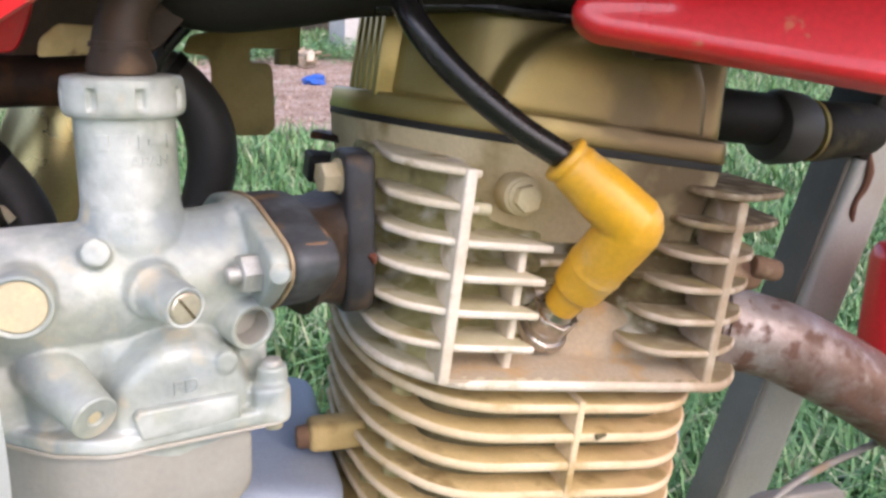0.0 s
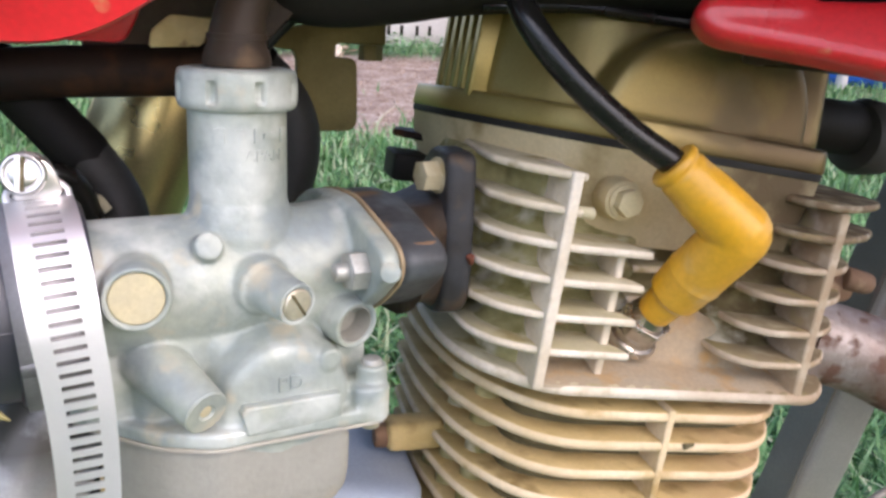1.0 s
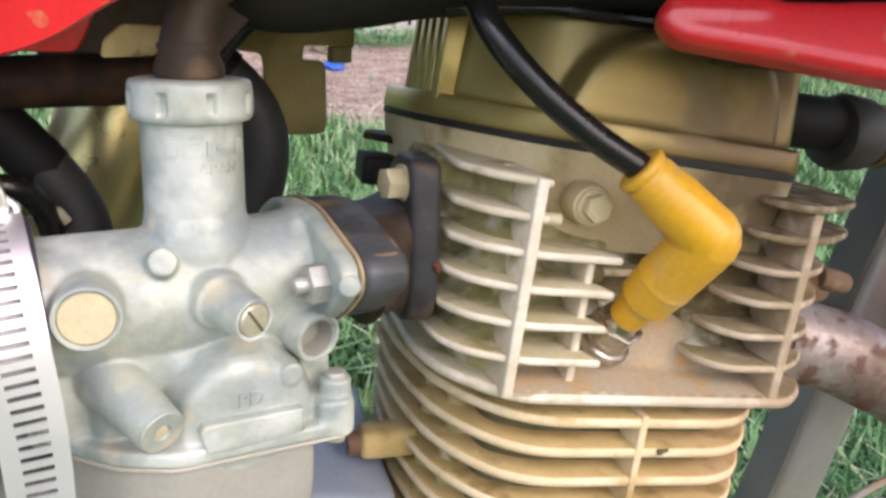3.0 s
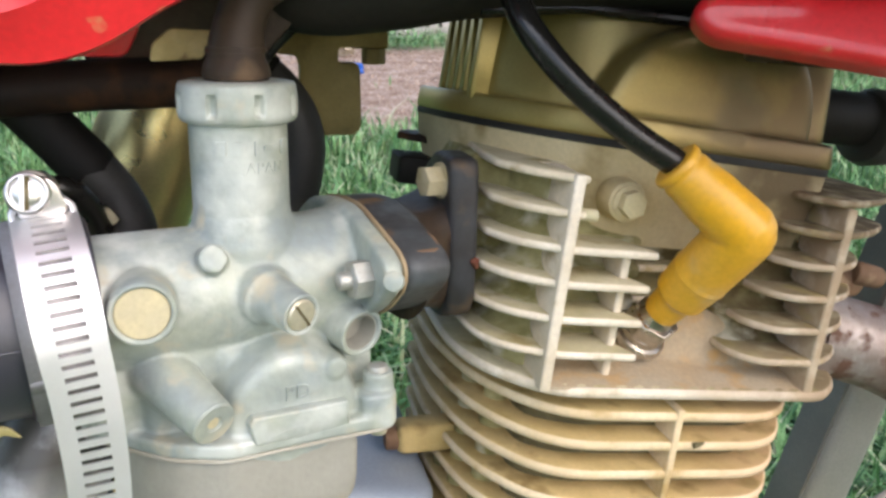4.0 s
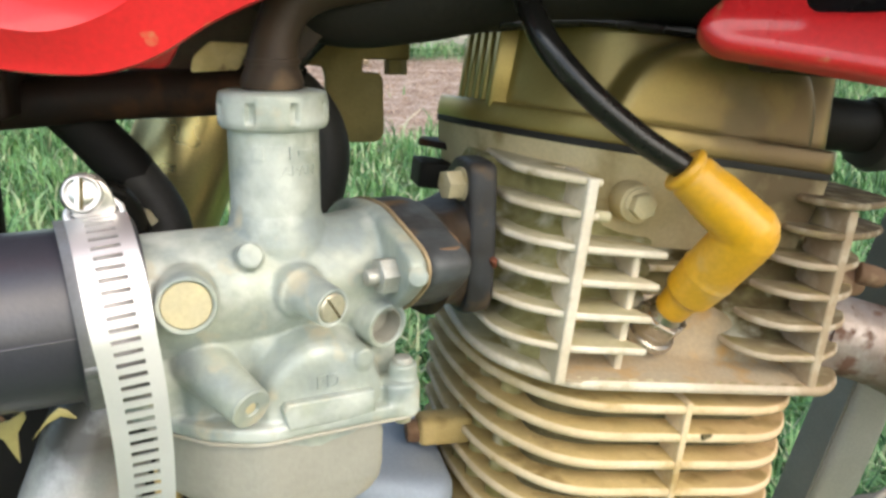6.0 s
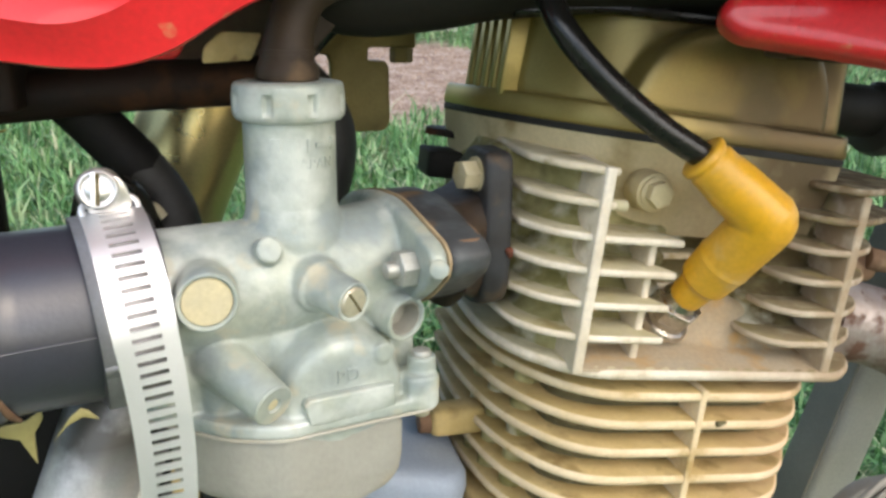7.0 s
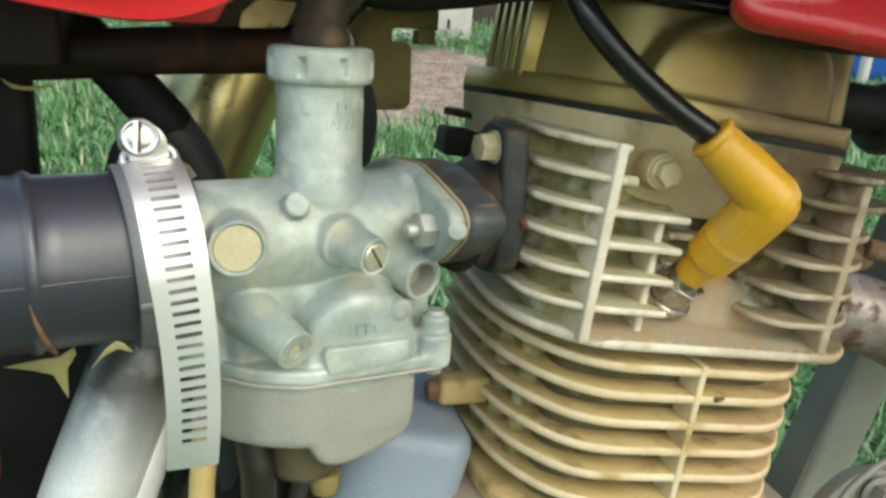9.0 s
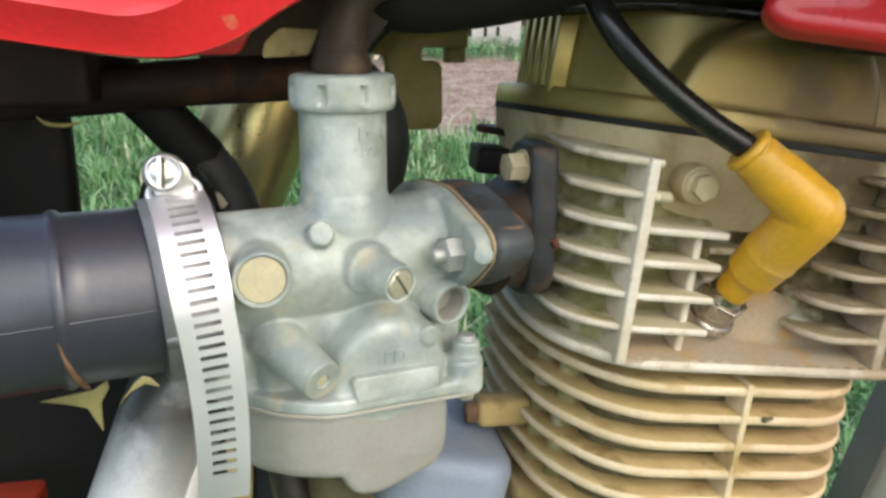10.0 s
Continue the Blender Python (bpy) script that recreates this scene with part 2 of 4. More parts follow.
def toward(base, axis):
    """Axes at base whose z points along axis."""
    return Matrix.Translation(base) @ Vector(axis).to_track_quat("Z", "Y").to_matrix().to_4x4()


def bolt(parent, M, base, axis, across, head, mat, name="bolt", washer=0.0, turn=0.0, label=""):
    """A hexagon head with a chamfer, on a washer."""
    bm, A = bmesh.new(), M @ toward(base, axis)
    if washer:
        revolve(bm, A, (0, 0, 0), (0, 0, 1), [(0, washer), (0.9, washer), (1.2, washer - 0.5)])
    plate(bm, A, hexagon(across / 1.732, turn), 1.0 if washer else 0.0, head, 0.5)
    return part(name, bm, mat, parent, label)


# ---- ground ----
def ground_colour():
    m = bpy.data.materials.new("ground")
    m.use_nodes = True
    n, link = m.node_tree.nodes, m.node_tree.links.new
    co = n.new("ShaderNodeTexCoord")
    bsdf = n["Principled BSDF"]
    bsdf.inputs["Roughness"].default_value = 0.95

    def noisy(scale, detail):
        t = n.new("ShaderNodeTexNoise")
        t.inputs["Scale"].default_value, t.inputs["Detail"].default_value = scale, detail
        link(co.outputs["Object"], t.inputs["Vector"])
        return t

    broad, fine = noisy(7.0, 8), noisy(48, 9)
    r = n.new("ShaderNodeValToRGB")
    for place, colour in ((0.34, (0.15, 0.085, 0.05, 1)), (0.47, (0.31, 0.21, 0.15, 1)), (0.60, (0.52, 0.41, 0.33, 1))):
        e = r.color_ramp.elements.new(place)
        e.color = colour
    r.color_ramp.elements.remove(r.color_ramp.elements[0])
    r.color_ramp.elements.remove(r.color_ramp.elements[-1])
    mix = n.new("ShaderNodeMath")
    mix.operation = "MULTIPLY_ADD"
    mix.inputs[1].default_value = 0.5
    half = n.new("ShaderNodeMath")
    half.operation = "MULTIPLY"
    half.inputs[1].default_value = 0.5
    link(fine.outputs["Fac"], half.inputs[0])
    link(broad.outputs["Fac"], mix.inputs[0])
    link(half.outputs[0], mix.inputs[2])
    link(mix.outputs[0], r.inputs[0])
    # turf covers the soil but for the trodden patch
    away = n.new("ShaderNodeVectorMath")
    away.operation = "DISTANCE"
    away.inputs[1].default_value = (0.55, 3.75, 0.0)
    link(co.outputs["Object"], away.inputs[0])
    edge = n.new("ShaderNodeMath")
    edge.operation = "MULTIPLY_ADD"
    edge.inputs[1].default_value = 1.1
    link(noisy(1.4, 5).outputs["Fac"], edge.inputs[0])
    link(away.outputs["Value"], edge.inputs[2])
    cover = n.new("ShaderNodeMapRange")
    cover.inputs["From Min"].default_value, cover.inputs["From Max"].default_value = 1.75, 2.05
    cover.inputs["To Max"].default_value = 0.85
    link(edge.outputs[0], cover.inputs["Value"])
    turf = n.new("ShaderNodeMix")
    turf.data_type = "RGBA"
    link(cover.outputs["Result"], turf.inputs[0])
    link(r.outputs[0], turf.inputs[6])
    turf.inputs[7].default_value = (0.085, 0.16, 0.045, 1)
    link(turf.outputs[2], bsdf.inputs["Base Color"])
    b = n.new("ShaderNodeBump")
    b.inputs["Strength"].default_value, b.inputs["Distance"].default_value = 0.8, 0.02
    link(fine.outputs["Fac"], b.inputs["Height"])
    link(b.outputs[0], bsdf.inputs["Normal"])
    return m


def grass_material():
    m = bpy.data.materials.new("grass_blade")
    m.use_nodes = True
    n, link = m.node_tree.nodes, m.node_tree.links.new
    bsdf = n["Principled BSDF"]
    geo, r = n.new("ShaderNodeNewGeometry"), n.new("ShaderNodeValToRGB")
    r.color_ramp.elements[0].color, r.color_ramp.elements[1].color = (0.035, 0.10, 0.032, 1), (0.46, 0.47, 0.30, 1)
    for place, colour in ((0.40, (0.10, 0.25, 0.075, 1)), (0.82, (0.23, 0.41, 0.16, 1))):
        r.color_ramp.elements.new(place).color = colour
    link(geo.outputs["Random Per Island"], r.inputs[0])
    link(r.outputs[0], bsdf.inputs["Base Color"])
    bsdf.inputs["Roughness"].default_value = 0.6
    bsdf.inputs["Transmission Weight"].default_value = 0.0
    bsdf.inputs["Subsurface Weight"].default_value = 0.0
    return m


def bare(x, y):
    """How bare the soil is at a place: the trodden patch beyond the motorcycle."""
    wob = noise.noise(Vector((x * 1.3, y * 1.3, 0))) * 0.7 + noise.noise(Vector((x * 4, y * 4, 3))) * 0.35
    d = math.hypot((x - 0.55) / 1.15, (y - 3.75) / 1.25)
    return d + wob * 0.45 < 1.0


ground_mesh = bpy.data.meshes.new("ground")
ground_mesh.from_pydata([(-400, -400, 0), (400, -400, 0), (400, 400, 0), (-400, 400, 0)], [], [(0, 1, 2, 3)])
ground_mesh.materials.append(ground_colour())
tagged(new("ground", ground_mesh), "reddish bare earth under the grass", "ground", kind="structure")


def grass(count):
    rng = random.Random(4)
    verts, faces = [], []
    made = 0
    while made < count:
        far = 0.35 * (26 ** rng.random()) if made % 60 else rng.uniform(0.0, 0.36)
        turn = rng.uniform(0, 2 * math.pi)
        x, y = -0.15 + far * math.sin(turn), -0.27 + far * math.cos(turn)
        if bare(x, y) and rng.random() > 0.004:
            continue
        if noise.noise(Vector((x * 2.2, y * 2.2, 7))) < -0.42 and rng.random() < 0.7:
            continue
        made += 1
        size = rng.uniform(0.035, 0.10) * (1.25 if noise.noise(Vector((x * 3, y * 3, 1))) > 0 else 0.8)
        wide = rng.uniform(0.0018, 0.0038) * (1 + 0.12 * far)
        a = rng.uniform(0, 2 * math.pi)
        lean = rng.uniform(0.2, 1.1)
        c, s = math.cos(a), math.sin(a)
        k = len(verts)
        for t, w in ((0, 1), (0.5, 0.8)):
            out = size * lean * t * t
            for q in (-1, 1):
                verts.append((x + c * out - s * w * wide * q, y + s * out + c * w * wide * q, size * t * (1 - 0.3 * lean * t) - 0.002))
        verts.append((x + c * size * lean, y + s * size * lean, size * (1 - 0.45 * lean)))
        faces += [(k, k + 1, k + 3, k + 2), (k + 2, k + 3, k + 4)]
    me = bpy.data.meshes.new("grass")
    me.from_pydata(verts, [], faces)
    me.materials.append(grass_material())
    return tagged(new("grass", me), "green lawn grass with dry straw blades", "grass", kind="stuff")


grass(380000)

# ---- behind: wall, bag, tarpaulin ----
WHITEWALL = material("whitewash", (0.62, 0.60, 0.58), (0.48, 0.44, 0.42), 0.9, 0.0, 3, 40, 0.3, distance=0.01)
BLUE = material("blue_plastic", (0.03, 0.14, 0.55), (0.02, 0.10, 0.42), 0.4, 0.0, 6, 60, 0.3, distance=0.01)


def loose(name, bm, mat, at, label, category, kind="", smooth=40):
    bmesh.ops.recalc_face_normals(bm, faces=bm.faces)
    for f in bm.faces:
        f.smooth = True
    me = bpy.data.meshes.new(name)
    bm.to_mesh(me)
    bm.free()
    me.set_sharp_from_angle(angle=radians(smooth))
    me.materials.append(mat)
    ob = new(name, me)
    ob.matrix_world = at
    return tagged(ob, label, category, kind=kind)


def crate():
    ob = new("white_crate")
    ob.matrix_world = pose(1.16, 6.02, 0, 0, 0, 8)
    tagged(ob, "whitewashed slotted crate standing behind the weeds", "crate")
    BASE[ob] = Vector((0, 0, 0))
    part("body", box(bmesh.new(), Matrix.Identity(4), -0.32, 0.32, -0.2, 0.2, 0.0, 0.42, 0.02, 0.01), WHITEWALL, ob)
    for x in (-0.2, -0.1, 0.02, 0.12):
        part("slot", box(bmesh.new(), Matrix.Identity(4), x, x + 0.025, -0.203, -0.19, 0.08, 0.15, 0.004, 0.002), DARK, ob)


crate()
# plain dark box added as a backdrop beyond the crate
bm = bmesh.new()
box(bm, Matrix.Identity(4), -3.0, 3.0, -0.05, 0.05, 0, 1.1, 0.02, 0.01)
loose("dark_backdrop", bm, material("backdrop_brown", (0.05, 0.04, 0.03), (0.08, 0.06, 0.045), 0.8, 0.0, 4, 60, 0.3, distance=0.01), pose(2.2, 7.6, 0), "plain dark brown backdrop behind the yard", "fence")
bm = bmesh.new()
bmesh.ops.create_icosphere(bm, subdivisions=3, radius=0.055)
for v in bm.verts:
    k = 1 + 0.5 * noise.noise(v.co * 30) + 0.25 * noise.noise(v.co * 80)
    v.co = Vector((v.co.x * k * 1.1, v.co.y * k, max(0.0, v.co.z * k * 0.7 + 0.01)))
loose("plastic_bag", bm, BLUE, pose(0.42, 3.95, 0), "crumpled blue plastic bag on bare earth", "bag", smooth=60)
bm = bmesh.new()
bmesh.ops.create_grid(bm, x_segments=60, y_segments=12, size=0.5)
for v in bm.verts:
    x, z = v.co.x * 4.0, (v.co.y + 0.5) * 0.9
    v.co = Vector((x, 0.08 * noise.noise(Vector((x * 2.5, z * 1.5, 0))) + 0.03 * noise.noise(Vector((x * 9, z * 3, 2))), z))
tarp = loose("tarpaulin", bm, BLUE, pose(5.25, 3.37, 0, 0, 0, -35), "blue plastic tarpaulin hung beyond the lawn", "tarpaulin", smooth=60)
solid = tarp.modifiers.new("thickness", "SOLIDIFY")
solid.thickness = 0.004
bm = revolve(bmesh.new(), Matrix.Identity(4), (0, 0, 0), (0, 0, 1), [(0, 0.035), (0.9, 0.035)], 16)
loose("white_post", bm, WHITEWALL, pose(3.65, 4.22, 0), "white post in front of the tarpaulin", "post")


# litter on the bare patch: a dry stick, dead leaves and small stones
STRAW = material("dry_straw", (0.62, 0.54, 0.42), (0.46, 0.37, 0.26), 0.8, 0.0, 20, 200, 0.3, distance=0.004)
loose("dry_stick", sweep(bmesh.new(), Matrix.Identity(4), [(0.0, 0.0, 0.006), (0.07, 0.18, 0.01), (0.15, 0.38, 0.007)], [0.006, 0.005, 0.003], 8, 4), STRAW, pose(0.38, 2.72, 0), "pale dry stick lying on bare earth", "stick")


def dead_leaves():
    rng = random.Random(21)
    bm = bmesh.new()
    for _ in range(46):
        turn, tip = rng.uniform(0, 360), rng.uniform(-70, 70)
        M = pose(rng.gauss(0, 0.06), rng.gauss(0, 0.05), rng.uniform(0.015, 0.10), tip, rng.uniform(-50, 50), turn)
        long, wide, sag = rng.uniform(0.03, 0.06), rng.uniform(0.012, 0.024), rng.uniform(-0.012, 0.012)
        loft(bm, M, [[(x, q * wide * w, sag * w), (x, 0, 0), (x, -q * wide * w, sag * w)] for x, w, q in ((-long, 0.1, 1), (-long * 0.4, 0.9, 1), (long * 0.4, 0.9, 1), (long, 0.1, 1))], closed=False, cap=False)
    return loose("dead_leaves", bm, STRAW, pose(0.43, 4.68, 0), "heap of pale curled dead leaves", "leaves", smooth=60)


def stones(count):
    rng = random.Random(33)
    bm = bmesh.new()
    made = 0
    while made < count:
        x, y = rng.uniform(-0.7, 1.8), rng.uniform(2.4, 5.1)
        if not bare(x, y):
            continue
        made += 1
        r = rng.uniform(0.003, 0.011) * (1.8 if rng.random() < 0.06 else 1.0)
        M = pose(x, y, r * 0.25, rng.uniform(0, 90), rng.uniform(0, 90), rng.uniform(0, 360)) @ Matrix.Diagonal((r, r * rng.uniform(0.5, 1.0), r * rng.uniform(0.4, 0.8), 1))
        points = [bm.verts.new(M @ Vector(p)) for p in ((1, 0, 0), (-1, 0, 0), (0, 1, 0), (0, -1, 0), (0, 0, 1), (0, 0, -1))]
        for a in (0, 1):
            for b in (2, 3):
                for c in (4, 5):
                    bm.faces.new((points[a], points[b], points[c]))
    stone = material("pale_gravel", (0.55, 0.44, 0.36), (0.26, 0.17, 0.12), 0.9, 0.0, 60, 300, 0.2, distance=0.003)
    return loose("gravel", bm, stone, pose(0, 0, 0), "small stones and crumbs of earth on the bare patch", "gravel", kind="stuff", smooth=20)


dead_leaves()
stones(5000)


def weeds(count):
    rng = random.Random(9)
    verts, faces = [], []
    for _ in range(count):
        x, y = rng.uniform(-1.5, 4.5), rng.uniform(4.75, 5.9)
        if rng.random() > 0.5 + noise.noise(Vector((x * 2, y * 2, 4))):
            continue
        z, a, size = rng.uniform(0.01, 0.10), rng.uniform(0, 2 * math.pi), rng.uniform(0.012, 0.03)
        c, q = math.cos(a) * size, math.sin(a) * size
        k, tip = len(verts), rng.uniform(-0.3, 0.8) * size
        verts += [(x, y, z), (x + c - q * 0.5, y + q + c * 0.5, z + tip * 0.5), (x + 2 * c, y + 2 * q, z + tip), (x + c + q * 0.5, y + q - c * 0.5, z + tip * 0.5)]
        faces.append((k, k + 1, k + 2, k + 3))
    me = bpy.data.meshes.new("weeds")
    me.from_pydata(verts, [], faces)
    me.materials.append(bpy.data.materials["grass_blade"])
    tagged(new("weeds", me), "low broad-leaved green weeds along the yard edge", "weeds", kind="stuff")


weeds(16000)

# ---- engine ----
engine = thing("engine", (0.0, 0.03, 0.25), "dusty air-cooled single cylinder engine with cast fins", "engine")


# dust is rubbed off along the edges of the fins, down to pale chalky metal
# the drift of BLEACHED browns the exhaust side, shroud shade included
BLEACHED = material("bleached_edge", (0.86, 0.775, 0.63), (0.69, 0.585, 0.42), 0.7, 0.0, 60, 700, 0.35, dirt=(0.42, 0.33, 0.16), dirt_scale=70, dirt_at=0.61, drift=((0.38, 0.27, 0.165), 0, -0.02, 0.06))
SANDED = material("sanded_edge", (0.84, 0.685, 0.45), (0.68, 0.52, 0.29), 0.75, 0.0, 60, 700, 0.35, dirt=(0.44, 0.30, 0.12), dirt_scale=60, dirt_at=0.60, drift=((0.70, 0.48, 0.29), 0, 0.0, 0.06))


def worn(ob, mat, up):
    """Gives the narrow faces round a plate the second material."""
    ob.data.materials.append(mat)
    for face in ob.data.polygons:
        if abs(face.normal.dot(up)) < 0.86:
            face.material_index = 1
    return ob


def corner(points, r):
    return rounded(points, r, 6)


# crankcase
GRUBBY = material("grey_brown_dust", (0.36, 0.30, 0.23), (0.26, 0.21, 0.155), 0.8, 0.0, 30, 500, 0.35, dirt=(0.14, 0.10, 0.07), dirt_scale=30, dirt_at=0.60)
bm = plate(bmesh.new(), CYL, corner([(-86, -24), (-60, -36), (60, -36), (84, -20), (84, 110), (-86, 110)], 16), -150, -83, 4)
case = part("crankcase", bm, GRUBBY, engine, "grey dusty aluminium crankcase")
part("rear_case", plate(bmesh.new(), MM @ pose(0, 0, 0, 0, 14, 0), corner([(-222, 2), (-210, -6), (-176, -6), (-168, 4), (-168, 110), (-222, 110)], [8, 8, 12, 8, 10, 10]), 240, 350, 8), CASE, case, "blue grey smooth case top")
# dark block added to fill the shadowed gap beside the case
part("case_shadow_filler", plate(bmesh.new(), MM @ pose(0, 0, 0, 0, 14, 0), corner([(-300, 16), (-214, 16), (-214, 110), (-300, 110)], [10, 4, 4, 10]), 240, 344, 8), DARK, case, "black filler block for the dark gap behind the float bowl")
part("case_ridge", plate(bmesh.new(), MM, corner([(-118, 18), (-84, 12), (-80, 60), (-118, 60)], 6), 330, 380, 5), CASE, case)

part("case_stub", sweep(bmesh.new(), MM, [(50, 44, 360), (66, 36, 366), (76, 31, 369), (81, 28.5, 369.5)], [7, 6.5, 6, 4.5], 16), CASE, case, "blue grey stub beside the barrel")

# head
UPRIGHT = (CYL.to_3x3() @ Vector((0, 0, 1))).normalized()
FIN_LEVELS = [13.0, 25.0, 37.0, 48.6, 60.2, 71.6]
LEFT_TIPS = [-23, -23.2, -22.8, -22, -50, -50.5]
CORE = corner([(-66, -6), (-58, -17), (-51, -17.5), (-45, -10), (-20, -10), (-15, 8), (6, 8), (19, -4), (23, -12), (42, -13), (57, 0), (58, 84), (-62, 84)], [6, 5, 3, 4, 3, 4, 4, 5, 5, 5, 6, 6, 6])
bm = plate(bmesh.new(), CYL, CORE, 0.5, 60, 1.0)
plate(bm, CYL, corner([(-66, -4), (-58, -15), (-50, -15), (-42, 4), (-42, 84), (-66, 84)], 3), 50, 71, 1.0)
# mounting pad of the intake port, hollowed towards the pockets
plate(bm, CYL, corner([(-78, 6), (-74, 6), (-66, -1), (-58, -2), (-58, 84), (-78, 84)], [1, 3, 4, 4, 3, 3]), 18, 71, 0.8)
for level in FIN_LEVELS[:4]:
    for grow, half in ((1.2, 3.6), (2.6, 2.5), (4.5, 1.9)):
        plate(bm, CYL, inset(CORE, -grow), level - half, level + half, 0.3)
# drift darkens the exhaust-side pockets in colour, for their deep shade
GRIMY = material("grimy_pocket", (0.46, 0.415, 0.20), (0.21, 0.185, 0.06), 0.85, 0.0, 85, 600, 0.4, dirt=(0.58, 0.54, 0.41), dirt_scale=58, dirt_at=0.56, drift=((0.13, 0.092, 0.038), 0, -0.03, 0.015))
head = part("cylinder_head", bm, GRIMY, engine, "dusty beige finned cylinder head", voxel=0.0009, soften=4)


def head_fin_outline(level, tip, start):
    left = [(-70, 86), (-73, 40), (-77, 0), (-76.5, -14), (-70, -25.5), (-54, -33.5)] if level > 22 else [(-72, 86), (-76, 40), (-78, 4), (-76, -16), (-69, -26), (-54, -33.5)]
    pts = left + [(tip, -33.5), (tip - 2, -26), (tip - 12, -10), (start + 3, 0), (start, -14), (start + 0.3, -26), (start + 8.5, -34.2), (49, -33.5)] + ([(68, -23), (86, -8), (88, 20), (84, 86)] if level > 55 else [(63, -25), (74, -10), (78, 20), (78, 86)])
    return corner(pts, [6, 10, 12, 2 if level > 22 else 12, 12, 10, 1.6, 4, 6, 4, 6, 9, 9, 4, 8, 9, 12, 8])


# the two upper fins are browned towards the exhaust, by dust and painted shroud shade
SHADED_FIN = material("brown_shaded_fin", (0.71, 0.64, 0.44), (0.48, 0.42, 0.23), 0.75, 0.0, 46, 700, 0.4, dirt=(0.35, 0.28, 0.12), dirt_scale=60, dirt_at=0.55, drift=((0.13, 0.088, 0.042), 0, -0.03, 0.01))
SHADED_EDGE = material("brown_shaded_edge", (0.80, 0.70, 0.53), (0.64, 0.53, 0.35), 0.7, 0.0, 60, 700, 0.35, dirt=(0.42, 0.33, 0.16), dirt_scale=70, dirt_at=0.60, drift=((0.22, 0.15, 0.08), 0, -0.03, 0.03))
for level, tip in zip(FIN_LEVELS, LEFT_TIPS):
    worn(part("fin", plate(bmesh.new(), CYL, head_fin_outline(level, tip, 13.5 + 0.26 * level), level - 1.45, level + 1.45, 1.3), SHADED_FIN if level > 55 else DUSTY, head), SHADED_EDGE if level > 55 else BLEACHED, UPRIGHT)
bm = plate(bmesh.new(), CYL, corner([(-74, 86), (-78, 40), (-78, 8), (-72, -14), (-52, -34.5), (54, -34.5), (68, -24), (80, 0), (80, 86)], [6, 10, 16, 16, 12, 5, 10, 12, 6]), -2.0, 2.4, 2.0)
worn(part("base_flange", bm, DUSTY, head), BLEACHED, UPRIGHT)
for u, w0, w1, half, v0, v1 in ((-54.5, 0, 73, 2.0, -34.0, -10), (47.5, 0, 70, 2.0, -33.8, -12), (-29.5, 0, 49, 1.5, -26, -10)):
    part("rib", box(bmesh.new(), CYL, u - half, u + half, v0, v1, w0, w1, 1.2, 0.9), BLEACHED, head)
part("stub", rod(bmesh.new(), CYL, (-52, -31, 60.2), (-46.0, -31.5, 60.2), 2.0), DUSTY, head)
# sloping dished floor round the plug
STAINED = material("rust_stained_dust", (0.47, 0.40, 0.29), (0.50, 0.37, 0.22), 0.8, 0.0, 40, 600, 0.35, dirt=(0.55, 0.32, 0.105), dirt_scale=48, dirt_at=0.555)


def rise(x):
    x = max(0.0, min(1.0, x))
    return x * x * (3 - 2 * x)


bm, rows = bmesh.new(), []
for i in range(33):
    row, u = [], -53.0 + 99.0 * i / 32
    for j in range(15):
        v = -33.6 + 29.0 * j / 14
        away = math.hypot(u + 14, (v + 36) * 0.9)
        w = 2.1 + 0.17 * (v + 34) + 17 * rise((away - 19) / 17) * rise((v + 17) / 9) + 0.25 * math.sin(u * 0.9) * math.cos(v * 0.7)
        row.append((u, v, w))
    rows.append([(row[0][0], row[0][1], 1.0)] + row + [(row[-1][0], row[-1][1], 1.0)])
loft(bm, CYL, rows)
part("plug_seat", bm, STAINED, head, "orange dust on the floor round the plug", smooth=60)
# drift: exhaust side of the wall darkened in colour, shroud shade included
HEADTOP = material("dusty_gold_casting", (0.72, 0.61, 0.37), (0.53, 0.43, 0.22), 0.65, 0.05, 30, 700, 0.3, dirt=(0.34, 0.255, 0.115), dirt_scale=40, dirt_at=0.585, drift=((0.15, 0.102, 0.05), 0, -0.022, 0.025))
bm = rod(bmesh.new(), CYL, (-32, -14, 64), (-32, -23.5, 64), 7.6, 7.0, 1.0)
part("bolt_boss", bm, HEADTOP, head)
bolt(head, CYL, (-32, -23.4, 64), (0.05, -1, 0.0), 8.4, 5.0, HEADTOP, washer=5.8, turn=20)
RIM = [(-46, -19), (45, -21), (48, -10), (49, 84), (-84, 84), (-78, 26)]


def rim(grow):
    return inset(rounded(RIM, [34, 5, 8, 8, 8, 26], 12), -grow)


rings = []
for w, grow in ((47, -6.5), (56, -5), (66, -2.6), (74, -0.6), (80.2, 0), (80.8, -0.4)):
    lean = max(0.0, (w - 47) / 33)
    rings.append([(p[0], p[1], w - lean * (0.052 * (p[1] + 19) + 0.03 * (p[0] + 20))) for p in rim(grow)])
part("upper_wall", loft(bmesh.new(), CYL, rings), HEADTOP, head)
part("gasket", plate(bmesh.new(), COVER, rim(0.5), 80.2, 82.9, 0.3), GASKET, head)
part("rear_ear", plate(bmesh.new(), CYL, corner([(-92, 76), (-70, 62), (-70, 92), (-88, 88)], 3), 65, 68, 0.8), RUSTY, head)
part("rear_lug", box(bmesh.new(), CYL, -93, -70, 58, 80, 49, 60, 3, 1), DARK, head)
